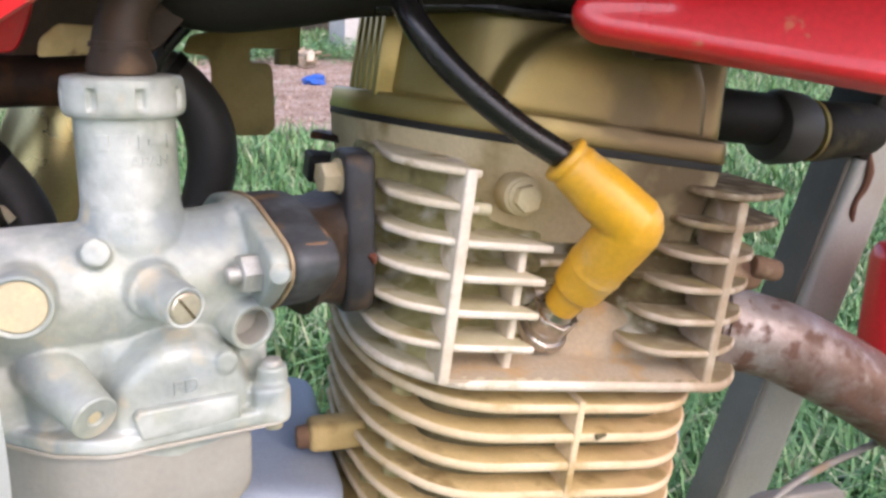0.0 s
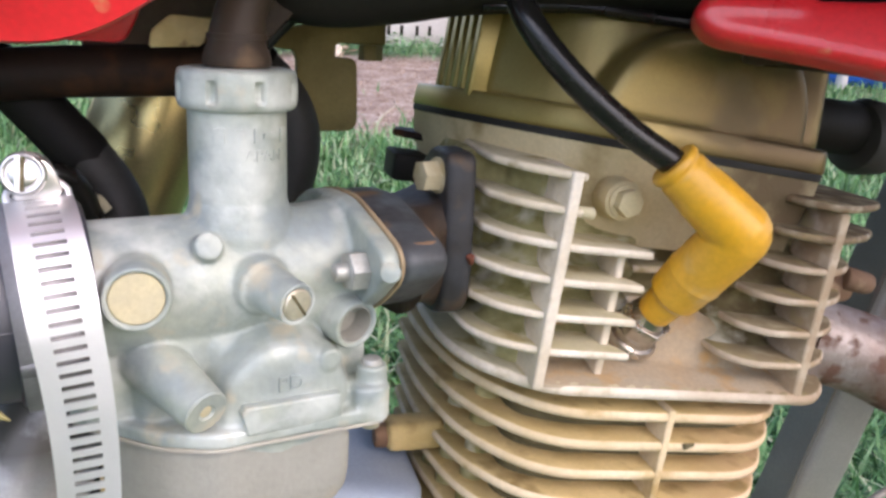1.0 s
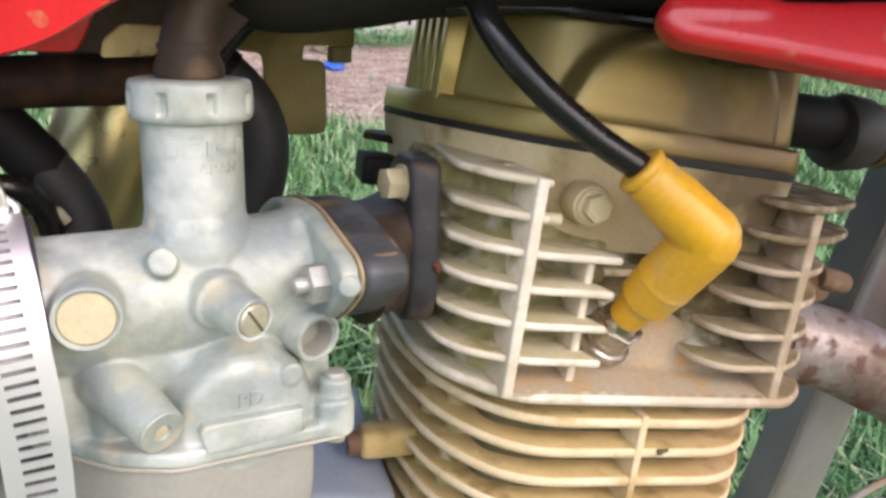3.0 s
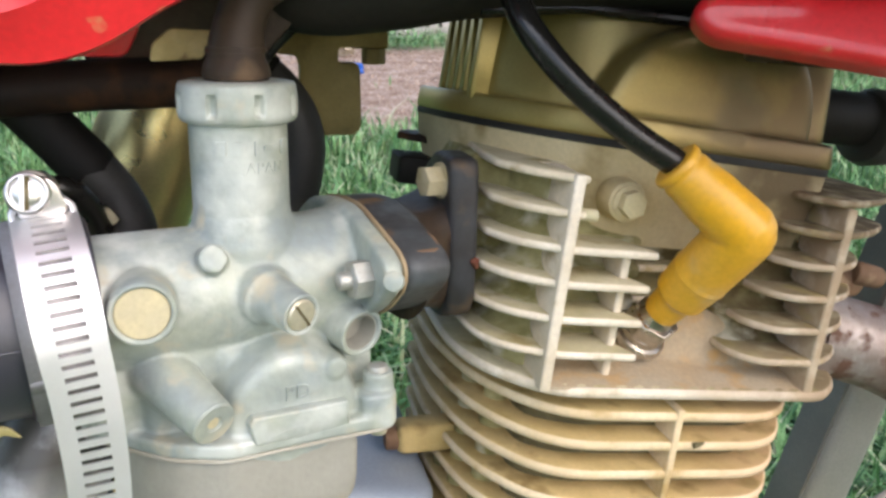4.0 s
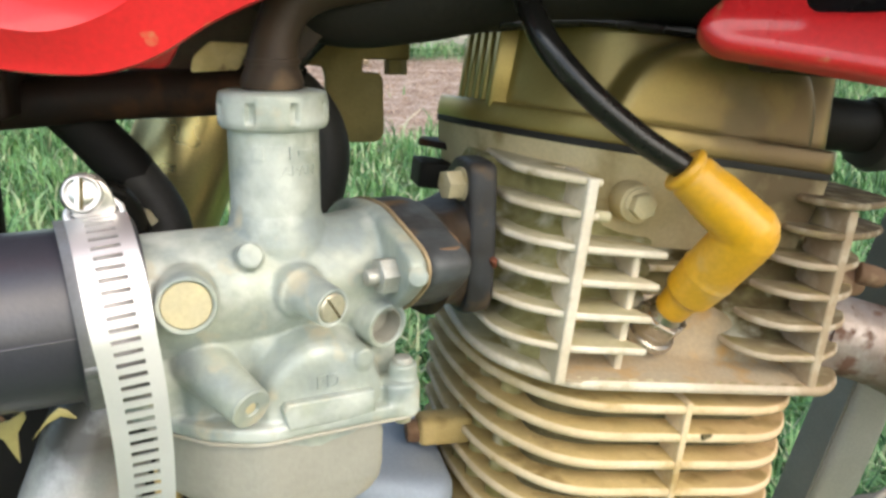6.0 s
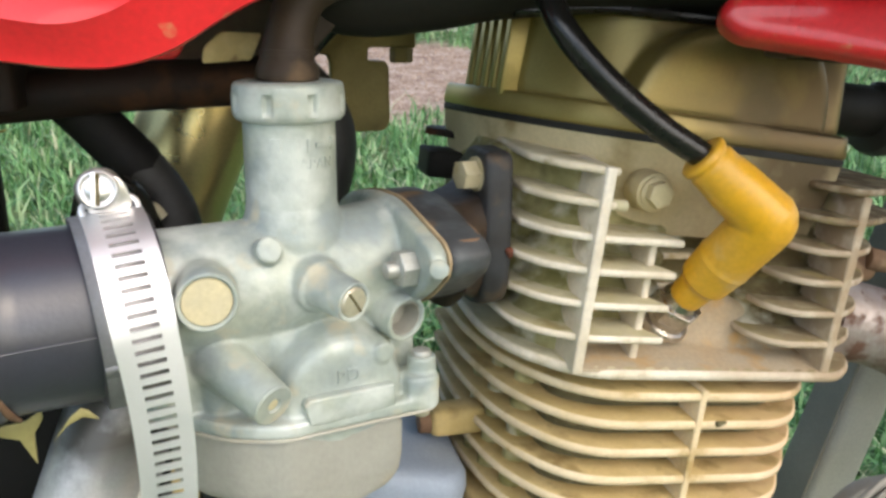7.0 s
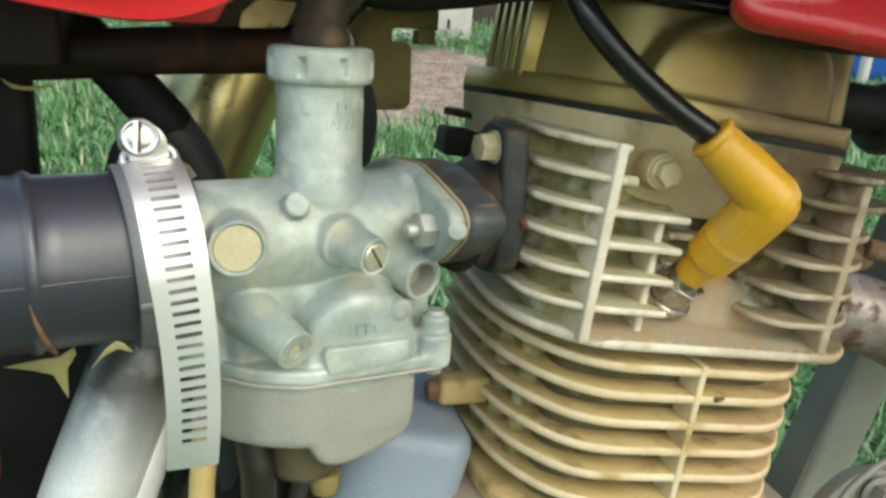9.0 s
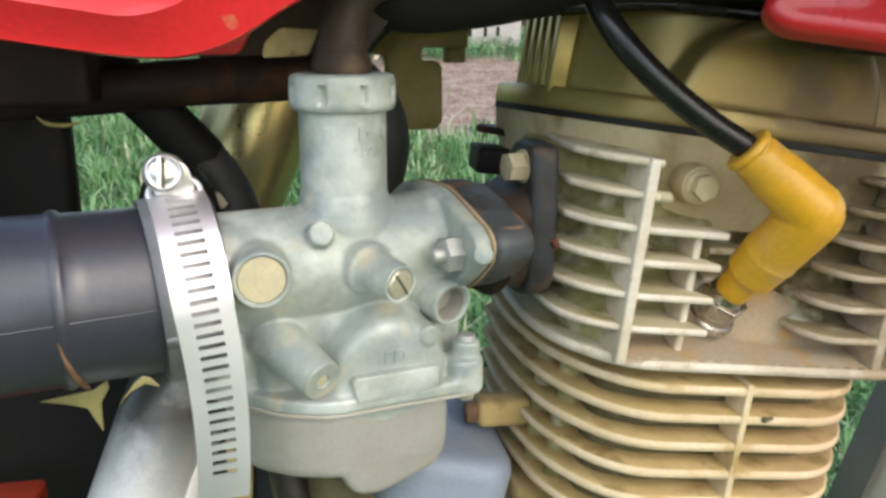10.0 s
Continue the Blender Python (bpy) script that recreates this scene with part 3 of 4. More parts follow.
RUSTED = material("orange_rust", (0.25, 0.145, 0.08), (0.14, 0.075, 0.042), 0.8, 0.0, 80, 500, 0.4, dirt=(0.36, 0.25, 0.15), dirt_scale=60, dirt_at=0.60)
part("port_stub", rod(bmesh.new(), CYL, (60, -6, 40), (79, -9, 38), 8.0, 6.5, 2.5), RUSTED, head, "rusty exhaust flange ear")
part("port_bolt", rod(bmesh.new(), CYL, (72, -13, 43), (84, -15, 41.5), 4.6, 4.2, 1.6), RUSTED, head)
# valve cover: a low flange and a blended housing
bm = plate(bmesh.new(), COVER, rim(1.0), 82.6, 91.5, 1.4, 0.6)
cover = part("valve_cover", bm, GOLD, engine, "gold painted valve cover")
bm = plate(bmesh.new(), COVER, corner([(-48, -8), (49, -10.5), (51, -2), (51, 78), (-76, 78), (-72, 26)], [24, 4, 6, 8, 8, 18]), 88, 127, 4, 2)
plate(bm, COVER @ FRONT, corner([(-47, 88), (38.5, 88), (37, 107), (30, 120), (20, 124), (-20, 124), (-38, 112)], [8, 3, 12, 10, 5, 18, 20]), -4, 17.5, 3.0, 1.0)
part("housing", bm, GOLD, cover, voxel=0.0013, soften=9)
for v in (30, 39, 48, 57, 66):
    part("groove_rib", box(bmesh.new(), COVER, -77 - 0.06 * (v - 40), -66, v - 3, v + 3, 89, 124, 1.5, 1.0, 0.8), GOLD, cover)

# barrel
# near-black core wall: shade between the fins is in its colour
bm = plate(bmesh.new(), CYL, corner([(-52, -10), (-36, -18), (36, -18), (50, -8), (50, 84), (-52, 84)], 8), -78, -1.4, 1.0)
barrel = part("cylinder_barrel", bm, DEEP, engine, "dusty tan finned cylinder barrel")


def barrel_fin(grow):
    return corner([(-74 - grow, 90), (-76 - grow, 40), (-68 - 0.7 * grow, -3), (-45, -31), (42, -31), (62, -6), (65, 20), (65, 90)], [5, 18, 26, 22, 17, 20, 16, 5])


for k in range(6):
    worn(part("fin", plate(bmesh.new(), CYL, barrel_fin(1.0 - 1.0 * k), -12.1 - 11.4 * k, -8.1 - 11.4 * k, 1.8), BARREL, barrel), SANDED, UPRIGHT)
part("rib", box(bmesh.new(), CYL, -1.4, 1.4, -31.3, -10, -70, -7, 0.8, 0.5), SANDED, barrel)
for u, v, r in ((-56, 6, 5.0), (-61, 21, 4.6), (-63, 36, 4.6)):
    part("strut", rod(bmesh.new(), CYL, (u, v, -68), (u, v, -9), r, r, 0.5, 20), GRIMY, barrel)
part("chip", rod(bmesh.new(), CYL, (7.2, -31.4, -20.6), (11.5, -31.2, -19.6), 1.2, 0.6, 0.4, 10), DEEP, barrel)
part("side_lug", box(bmesh.new(), MM, -92, -68, 20, 33, 386, 398, 4, 3), BARREL, barrel, "dust-caked lug on the barrel")
part("lug_bolt", rod(bmesh.new(), MM, (-96.5, 26, 391.5), (-91, 26, 391.5), 4.6, 5.0, 1.0, 20), RUSTED, barrel)
part("lower_skirt", plate(bmesh.new(), CYL, corner([(-70, -6), (-50, -28), (50, -28), (66, -6), (66, 90), (-70, 90)], 12), -84, -76, 2), BARREL, barrel)

# ---- intake insulator ----
BROWNED = material("browned_insulator", (0.085, 0.052, 0.03), (0.026, 0.021, 0.018), 0.5, 0.0, 75, 260, 0.6, dirt=(0.19, 0.12, 0.06), dirt_scale=60, dirt_at=0.57, speckle=0.5)
CORRODED = material("corroded_hollow", (0.36, 0.215, 0.115), (0.20, 0.12, 0.07), 0.8, 0.0, 90, 500, 0.4, dirt=(0.09, 0.06, 0.04), dirt_scale=110, dirt_at=0.55)
BLUED = material("weathered_insulator", (0.044, 0.046, 0.052), (0.026, 0.023, 0.021), 0.5, 0.0, 70, 260, 0.6, dirt=(0.12, 0.08, 0.045), dirt_scale=55, dirt_at=0.575, speckle=0.5)
manifold = thing("intake_manifold", (-0.09, 0.0, 0.45), "black dirty intake insulator between carburetor and head", "engine part")
bm = plate(bmesh.new(), MM @ pose(-78.0, 12, 481, 0, 90, 2), corner([(-30, -27), (-4, -27.5), (14, -27), (24, -24), (28.5, -13), (30, 6), (29, 36), (6, 38), (-10, 20), (-24, 4), (-30, -6)], [5, 12, 12, 8, 8, 8, 8, 8, 10, 10, 4]), -5.2, 5.0, 2.2)
flange = part("flange", bm, BLUED, manifold)
SIDE = [(15.5, 24), (18, 10), (18.3, -6), (13.5, -23), (9.8, -35), (5.6, -39), (-0.5, -37.6), (-9, -28), (-15, -18), (-18.5, -6), (-17, 18), (-8, 36), (2, 40), (9, 36)]
BLOCK = corner([(-h, y) for h, y in SIDE], 5)
bm = plate(bmesh.new(), CARB @ pose(36, 0, 479.5, 0, 90, 0), inset(BLOCK, 0.6), 0.9, 15.5, 2.2)
part("block", bm, INSULATOR, manifold, "black insulator block with rubbed brown edges")
ends = (CARB @ pose(49, 0, 478.5, 0, 90, 0), MM @ pose(-82, 10, 480, 0, 90, 2))
oval = corner([(-16, -14), (-8, -28), (9, -28), (20, -14), (22, 14), (0, 30), (-16, 20)], 8)
far = corner([(-15, -21), (-8, -25), (17, -23), (26.5, -12), (27, 20), (0, 28), (-15, 20)], 8)
rings = []
for t in (0, 0.2, 0.5, 0.8, 1.0):
    sag = 1.0 - 0.12 * math.sin(math.pi * t)
    rings.append([(ends[0] @ Vector((p.x * sag, p.y * sag, 0))).lerp(ends[1] @ Vector((q.x * sag, q.y * sag, 0)), t) for p, q in zip(oval, far)])
part("neck", loft(bmesh.new(), Matrix.Identity(4), rings), BROWNED, manifold, "brown stained insulator neck", smooth=50)
HOLLOW = CARB @ pose(43.5, -28.2, 490.3) @ Matrix.Rotation(radians(17), 4, "X")
part("hollow", plate(bmesh.new(), HOLLOW, corner([(-3, -6), (5.5, -7), (7.5, 0), (6, 7), (-2.5, 5)], 3), -1.5, 0.35, 0.3), CORRODED, manifold, "orange-brown corroded hollow")
part("rust_blob", rod(bmesh.new(), MM, (-73.5, -16.0, 477.5), (-72.4, -14.6, 474), 1.5, 0.9, 0.6, 12), material("red_rust", (0.20, 0.06, 0.03), (0.14, 0.045, 0.025), 0.8), flange, "spot of red rust")
bolt(flange, MM, (-83.0, -6.5, 502.6), (-1, -0.25, 0.0), 9.2, 7.0, DUSTY, washer=6, turn=10)

# ---- carburetor ----
carb = thing("carburetor", (-0.1475, -0.02, 0.39), "grey cast zinc slide carburetor with beige dust stains", "carburetor")
bm = bmesh.new()
rod(bm, CARB, (-56, 0, 474.3), (34, 0, 474.6), 19.6, 19.6, 0.5, 56)
rod(bm, CARB, (14, 0, 475), (34, 0, 478), 19.4, 18.8, 0.5, 40)
box(bm, CARB, 16, 33, -14, 10, 468, 492.2, 8, 6)
box(bm, CARB, 13, 27, -4, 4, 488, 495.0, 1.5, 0.8)
revolve(bm, CARB, (0.3, 0, 0), (0, 0, 1), [(484, 17.0), (489, 16.6), (492, 15.8), (495, 14.9), (498, 14.3)], 48)
rod(bm, CARB, (0.3, 0, 470), (0.3, 0, 525.5), 14.2, 14.0, 0.4, 48)
# choke boss, cast dot, towers of the idle screw, the vent and the drain
rod(bm, CARB, (-31.5, -8, 478.9), (-33.6, -24.6, 478.9), 9.6, 8.9, 0.8)
rod(bm, CARB, (-13.0, -12, 486.6), (-13.2, -18.6, 489.4), 4.3, 4.1, 0.3, 28)
rod(bm, CARB, (-1.5, -10, 477.6), (6.3, -33.0, 474.8), 7.9, 6.1, 0.5, 28)
rod(bm, CARB, (-1.2, -10, 477.5), (1.8, -20.5, 476.2), 9.0, 8.3, 0.6, 28)
rod(bm, CARB, (23.5, -6, 465), (26.6, -16.4, 463.2), 8.6, 8.0, 0.4, 28)
rod(bm, CARB, (-30, -6, 456.5), (-19.2, -33.4, 448.0), 8.8, 6.6, 0.5, 28)
# lower casting with its domed front and the deck
box(bm, CARB, -34, 33, -15.5, 14, 437, 470, 7, 3)
box(bm, CARB, -47, -24, -11, 14, 437, 466, 6, 3)
box(bm, CARB, -16, 27, -17.5, 14, 437, 462, 8, 4)
revolve(bm, CARB, (6, 0, 441.5), (0, -1, 0), [(8, 26.0), (13, 24.4), (17, 22.4), (21, 20.9), (24.4, 19.9), (26.4, 18.6), (27.4, 16.8), (27.8, 14.0)], 56)
DECK = [(-50, 4), (-38.5, -11), (-29.2, -22.3), (-15.1, -30.3), (0, -30.6), (33.5, -32), (37.6, -29.5), (38, -18), (34, 22), (-44, 22)]
plate(bm, CARB, corner(DECK, 4), 433.4, 438.2, 0.9)
plate(bm, CARB, corner([(25.5, -31), (34, -32.2), (37.8, -29.8), (38, -20), (27, -18)], 3.5), 432.6, 444.6, 1.4)
rod(bm, CARB, (33.2, -25.0, 436), (33.2, -25.0, 449.8), 5.2, 4.7, 0.6, 24)
box(bm, CARB, 25, 35, -17.5, -6, 438, 455, 3, 2)
rod(bm, CARB, (18.6, -18, 454.6), (18.8, -28.6, 454.4), 3.7, 3.4, 0.3, 20)
FLANGE = CARB @ pose(36, 0, 479.5, 0, 90, 0)
plate(bm, FLANGE, BLOCK, -6.4, -0.4, 1.6)
body = part("body", bm, ZINC, carb, voxel=0.0007, soften=3)
part("name_band", plate(bmesh.new(), CARB @ FRONT, corner([(-7.4, 445.3), (20.8, 444.8), (21.4, 441), (21.4, 436.5), (-7.0, 436.5), (-8.8, 443.4)], [0.6, 0.8, 0.8, 0.6, 0.6, 0.8]), 22, 31.3, 0.8), ZINC, body)
DISC = CARB @ toward((-33.6, -24.6, 478.9), (-2.1, -16.6, 0))
part("choke_plug", revolve(bmesh.new(), DISC, (0, 0, 0), (0, 0, 1), [(0, 7.1), (0.9, 7.05), (1.2, 6.7), (1.3, 3.0)], 40), TAN_DISC, body, "tan dusty press-fit plug")
part("plug_rim", revolve(bmesh.new(), DISC, (0, 0, 0), (0, 0, 1), [(-0.4, 8.9), (1.3, 8.8), (1.9, 8.4), (2.0, 7.8), (1.4, 7.2), (0.2, 7.1)], 44), ZINC, body)
nut = bolt(body, CARB, (29.8, -25.5, 480.0), (-1, 0, 0), 10.4, 5.6, ZINC_BOLT, "nut", turn=10)
part("stud", rod(bmesh.new(), CARB, (25, -25.5, 480.0), (20.2, -25.5, 480.0), 2.8, 2.7, 0.7, 18), ZINC_BOLT, body)
part("cast_dot", rod(bmesh.new(), CARB, (35.4, -32.6, 480.6), (31.4, -39.6, 482.8), 3.3, 3.0, 0.5, 20), ZINC, body)
# idle screw with a slot
SCREW = CARB @ toward((6.3, -33.0, 474.8), (7.8, -23.0, -2.8))
part("screw_rim", revolve(bmesh.new(), SCREW, (0, 0, 0), (0, 0, 1), [(-1, 6.1), (0.5, 6.05), (0.8, 5.7), (0.6, 5.0), (-0.6, 4.9)], 32), ZINC, body)
bm = revolve(bmesh.new(), SCREW, (0, 0, 0), (0, 0, 1), [(-2, 4.6), (0.5, 4.6), (1.1, 4.1), (1.3, 2.0)], 28)
screw = part("idle_screw", bm, BRASS, body, "worn brass slotted idle screw")
part("slot", box(bmesh.new(), SCREW @ pose(0, 0, 0, 0, 0, 126), -4.3, 4.3, -0.42, 0.42, 0.6, 1.4, 0.1, 0.05), DEEP, screw)
# open vent tube
VENT = CARB @ toward((26.4, -16.4, 463.3), (2.0, -8.0, -0.9))
part("vent_tube", revolve(bmesh.new(), VENT, (0, 0, 0), (0, 0, 1), [(0, 7.8), (7.4, 7.8), (8.3, 7.3), (8.4, 6.6), (7.9, 6.0), (0.3, 5.95), (0.2, 0.2)], 36), ZINC, body, smooth=50)
part("vent_bore", revolve(bmesh.new(), VENT, (0, 0, 0), (0, 0, 1), [(0.1, 5.9), (7.5, 5.9), (7.6, 5.5), (0.9, 5.2), (0.8, 0.2)], 32), BOWL, body, "dull grey bore of the vent", smooth=50)
# hole in the drain boss
DRAIN = CARB @ toward((-19.2, -33.4, 448.0), (10.8, -27.4, -8.5))
part("boss_face", revolve(bmesh.new(), DRAIN, (0, 0, 0), (0, 0, 1), [(-0.6, 6.5), (0.5, 6.5), (0.9, 6.0), (0.9, 2.5), (0.3, 2.2), (-0.5, 0.2)], 36), ZINC, body)
part("boss_screw", revolve(bmesh.new(), DRAIN, (0, 0, 0), (0, 0, 1), [(-0.4, 1.9), (0.2, 1.8), (0.4, 1.1)], 16), TAN_DISC, body)
# flange screw
part("flange_screw", rod(bmesh.new(), CARB, (33.2, -25, 449), (33.2, -25, 451.6), 3.4, 3.1, 0.6, 18), ZINC_BOLT, body)
part("flange_screw_end", rod(bmesh.new(), CARB, (33.2, -25, 428.5), (33.2, -25, 433), 2.9, 3.0, 0.6, 18), BRASS, body)
BROWN = material("tan_gasket", (0.44, 0.33, 0.19), (0.27, 0.18, 0.10), 0.8, 0.0, 60, 500, 0.3)
part("flange_gasket", plate(bmesh.new(), FLANGE, inset(BLOCK, -0.25), -0.5, 0.5, 0.2), BROWN, body, "brown stained flange gasket")
part("bowl_gasket", plate(bmesh.new(), CARB, inset(corner(DECK, 4), 0.3), 432.4, 433.5, 0.2), material("grey_paper", (0.50, 0.475, 0.40), (0.42, 0.38, 0.30), 0.8, 0.0, 60, 500, 0.3), body, "grey-brown paper bowl gasket")
# float bowl: a rim, a shallow part and a deep part with a sloping underside
bm = bmesh.new()
plate(bm, CARB, corner([(-42, 2), (-35.4, -11.5), (-26.6, -20.8), (-14.2, -27.6), (23.5, -28), (26.2, -24), (26, 16), (-40, 16)], 4), 409.0, 433, 3.5, 0.0)
plate(bm, CARB @ FRONT, corner([(-13.5, 430), (26.0, 430), (25.6, 413.5), (21.5, 406.8), (1.5, 400.6), (-6.0, 401.6), (-9.4, 404.6), (-12.0, 410.6)], [2, 2, 6, 6, 5, 4, 4, 3]), -14, 27.6, 2.4)
bowl = part("float_bowl", bm, BOWL, carb, "matt grey cast float bowl", voxel=0.0008, soften=4)
part("bowl_neck", revolve(bmesh.new(), CARB, (-7, -6, 414), (0, 0, -1), [(0, 14), (12, 13.5), (20, 13), (23, 11), (25, 6)], 32), material("oily_brown", (0.22, 0.18, 0.10), (0.10, 0.08, 0.045), 0.4, 0.3, 60, 500, 0.3), bowl)
part("bowl_drain_screw", rod(bmesh.new(), CARB, (-1, -12, 391), (-1, -12, 383), 5.5, 4.8, 1), OLIVE, bowl)
# knurled cap
count, rings = 192, []
for h, r, notch in ((524.4, 14.8, 0), (524.8, 15.9, 0), (525.6, 16.6, 0), (526.6, 16.9, 0), (527.4, 17.0, 0.8), (528.2, 17.0, 1), (531.6, 17.0, 1), (532.4, 16.9, 0.8), (533.2, 16.8, 0), (534.8, 16.6, 0), (535.6, 16.1, 0), (536.0, 14.4, 0)):
    ring = []
    for k in range(count):
        a = 2 * math.pi * k / count
        near = abs((math.degrees(a) - 5 + 22.5) % 45 - 22.5)
        cut = 1.5 * notch * max(0.0, min(1.0, (4.9 - near) / 1.3))
        ring.append((0.5 + (r - cut) * math.cos(a), (r - cut) * math.sin(a), h))
    rings.append(ring)
part("cap", loft(bmesh.new(), CARB, rings), ZINC, carb, "grey notched screw cap", smooth=50)


def lettering(text, size, depth):
    """Flat raised letters as a bmesh, lying in x and y."""
    curve = bpy.data.curves.new("letters", "FONT")
    curve.body, curve.size, curve.extrude, curve.align_x = text, size, depth, "CENTER"
    ob = new("letters", curve)
    dg = bpy.context.evaluated_depsgraph_get()
    bm = bmesh.new()
    me = bpy.data.meshes.new_from_object(ob.evaluated_get(dg))
    bm.from_mesh(me)
    bpy.data.objects.remove(ob)
    bpy.data.meshes.remove(me)
    return bm


def wrap(bm, M, r, height, turn):
    """Bends letters round the slide tube."""
    for v in bm.verts:
        a = radians(turn) + v.co.x / r
        v.co = M @ Vector((0.5 + (r + v.co.z) * math.sin(a), -(r + v.co.z) * math.cos(a), height + v.co.y))
    return bm


bm = wrap(lettering("JAPAN", 4.5, 0.6), CARB, 13.9, 511.2, 13)
part("lettering", bm, ZINC, carb, "raised cast lettering JAPAN")
for k, (wide, tall) in enumerate(((3.0, 4), (2.6, 4), (0.8, 4), (5.0, 1.4), (2.6, 4))):
    bm = bmesh.new()
    bmesh.ops.create_grid(bm, x_segments=4, y_segments=1, size=0.5)
    for v in bm.verts:
        v.co = Vector((v.co.x * wide - 10.0 + 4.8 * k, v.co.y * tall, 0.0))
    top = bmesh.ops.extrude_face_region(bm, geom=bm.faces[:])
    bmesh.ops.translate(bm, verts=[g for g in top["geom"] if isinstance(g, bmesh.types.BMVert)], vec=(0, 0, 0.75))
    part("raised_bar", wrap(bm, CARB, 14.0, 518.2, 5), ZINC, carb)
bm = lettering("PD", 6.2, 0.5)
bm.transform(CARB @ Matrix.Translation((6.6, -27.95, 447.2)) @ FRONT)
part("lettering", bm, ZINC, carb, "raised cast letters PD")

drain_hose = thing("drain_hose", (-0.18, -0.03, 0.35), "dark oily drain hose beside the float bowl", "hose")
part("hose", sweep(bmesh.new(), CARB, [(-26, -6, 416), (-25, -9, 402), (-24, -10, 390), (-24, -8, 350)], 6.0, 16), material("oily_hose", (0.024, 0.020, 0.014), (0.014, 0.012, 0.009), 0.4), drain_hose)

# ---- throttle cable boot above the cap ----
boot = thing("throttle_cable_boot", (-0.147, -0.02, 0.536), "dusty brown rubber throttle cable boot on the carburetor cap", "cable")
bm = revolve(bmesh.new(), CARB, (0.5, 0, 536.3), (0, 0, 1), [(0, 9.2), (1.5, 9.7), (4, 9.2), (6, 8.2), (8, 7.4)], 28)
BOOT = material("brown_boot", (0.076, 0.050, 0.032), (0.038, 0.028, 0.020), 0.55, 0.0, 40, 400, 0.3, dirt=(0.16, 0.105, 0.06), dirt_scale=40, dirt_at=0.575, shine=0.25)
part("collar", bm, BOOT, boot)
bm = sweep(bmesh.new(), MM, [(-147, -20, 540), (-146.6, -20, 546), (-145, -19.4, 553), (-141, -17.5, 561), (-131, -13, 568), (-112, -6, 573), (-86, 2, 576)], [8.4, 7.8, 7.0, 7.2, 8.4, 10, 11], 24)
part("sleeve", bm, BOOT, boot)
part("crimp", revolve(bmesh.new(), CARB, (0.7, 0, 543.6), (0, 0, 1), [(0, 7.0), (0.2, 8.7), (1.6, 8.5), (1.9, 7.0)], 28), BOOT, boot)

# ---- air hose and clamp ----
hose = thing("air_intake_hose", (-0.22, -0.05, 0.44), "black rubber air intake hose with a raised ridge", "hose")
profile = [(-8.6, 24.2), (-8.6, 26.8), (-7.8, 27.6), (7.6, 27.6), (9.4, 27.0), (10.0, 25.6), (28, 25.3), (33.4, 25.4), (34.4, 26.2), (35.8, 26.7), (37.2, 26.2), (38.2, 25.4), (64, 25.8), (110, 27.0), (110, 18)]
part("hose", revolve(bmesh.new(), HOSE, (0, 0, 0), (-1, 0, 0), profile, 56), RUBBER, hose, smooth=50)
part("seam", sweep(bmesh.new(), HOSE, [(-10.4, -25.5, 1.4), (-33, -25.4, 0.8), (-35.8, -26.7, 0.7), (-38.6, -25.4, 0.6), (-64, -25.8, 0.2), (-104, -26.8, -0.4)], 0.35, 8, 4), RUBBER, hose)

CLAMP = HOSE @ pose(0.7, 0, 0.2, 0, -4.5, 0)
clamp = thing("hose_clamp", (-0.2, -0.035, 0.42), "bright steel slotted worm-drive hose clamp", "hose clamp")


def band(path, width, pitch):
    """A slotted steel strip along a path of (place, across) pairs; open slots at each pitch."""
    length = [0.0]
    for (a, _), (b, _) in zip(path, path[1:]):
        length.append(length[-1] + (b - a).length)
    cuts = []
    k = 0
    while (k + 1) * pitch < length[-1] - 4:
        cuts += [k * pitch, k * pitch + pitch * 0.60]
        k += 1
    cuts += [length[-1] - 3.4, length[-1] - 1.5, length[-1]]
    bm, rows = bmesh.new(), []
    for s in cuts:
        i = max(k for k in range(len(path) - 1) if length[k] <= s + 1e-6)
        t = (s - length[i]) / max(1e-6, length[i + 1] - length[i])
        p, q = path[i][0].lerp(path[i + 1][0], t), path[i][1].lerp(path[i + 1][1], t)
        narrow = width * (1 - 0.10 * max(0.0, s - 44) / 60)
        rows.append([bm.verts.new(CLAMP @ (p + q * (narrow * a))) for a in (-0.5, -0.46, -0.22, 0.24, 0.46, 0.5)])
    for n, (a, b) in enumerate(zip(rows, rows[1:])):
        for c in range(5):
            if not (c == 2 and n % 2 == 1 and n < len(rows) - 4):
                bm.faces.new((a[c], a[c + 1], b[c + 1], b[c]))
    return bm


R = 28.8
turns = [(Vector((0, R * math.sin(radians(a)), R * math.cos(radians(a)))), Vector((1, 0, 0))) for a in range(10, -92, -2)]
last = turns[-1][0]
for k in range(1, 15):
    d = 4.3 * k
    turns.append((last + Vector((0.05 * d - 0.0016 * d * d, 0.0006 * d * d - 0.012 * d, -d)), Vector((1, -0.012 * k, -0.004 * k)).normalized()))
strip = part("band", band(turns, 16.8, 3.4), STEEL, clamp, "slotted steel band with a loose tail", smooth=0)
solid = strip.modifiers.new("thickness", "SOLIDIFY")
solid.thickness, solid.offset = 0.0007, 0.0
back = [(Vector((0, R * math.sin(radians(a)), R * math.cos(radians(a)))), Vector((1, 0, 0))) for a in range(-110, 262, 4)]
bm, rows = bmesh.new(), []
for p, q in back:
    rows.append([bm.verts.new(CLAMP @ (p * 0.97 + q * (17.6 * a - 2.4))) for a in (-0.5, 0.5)])
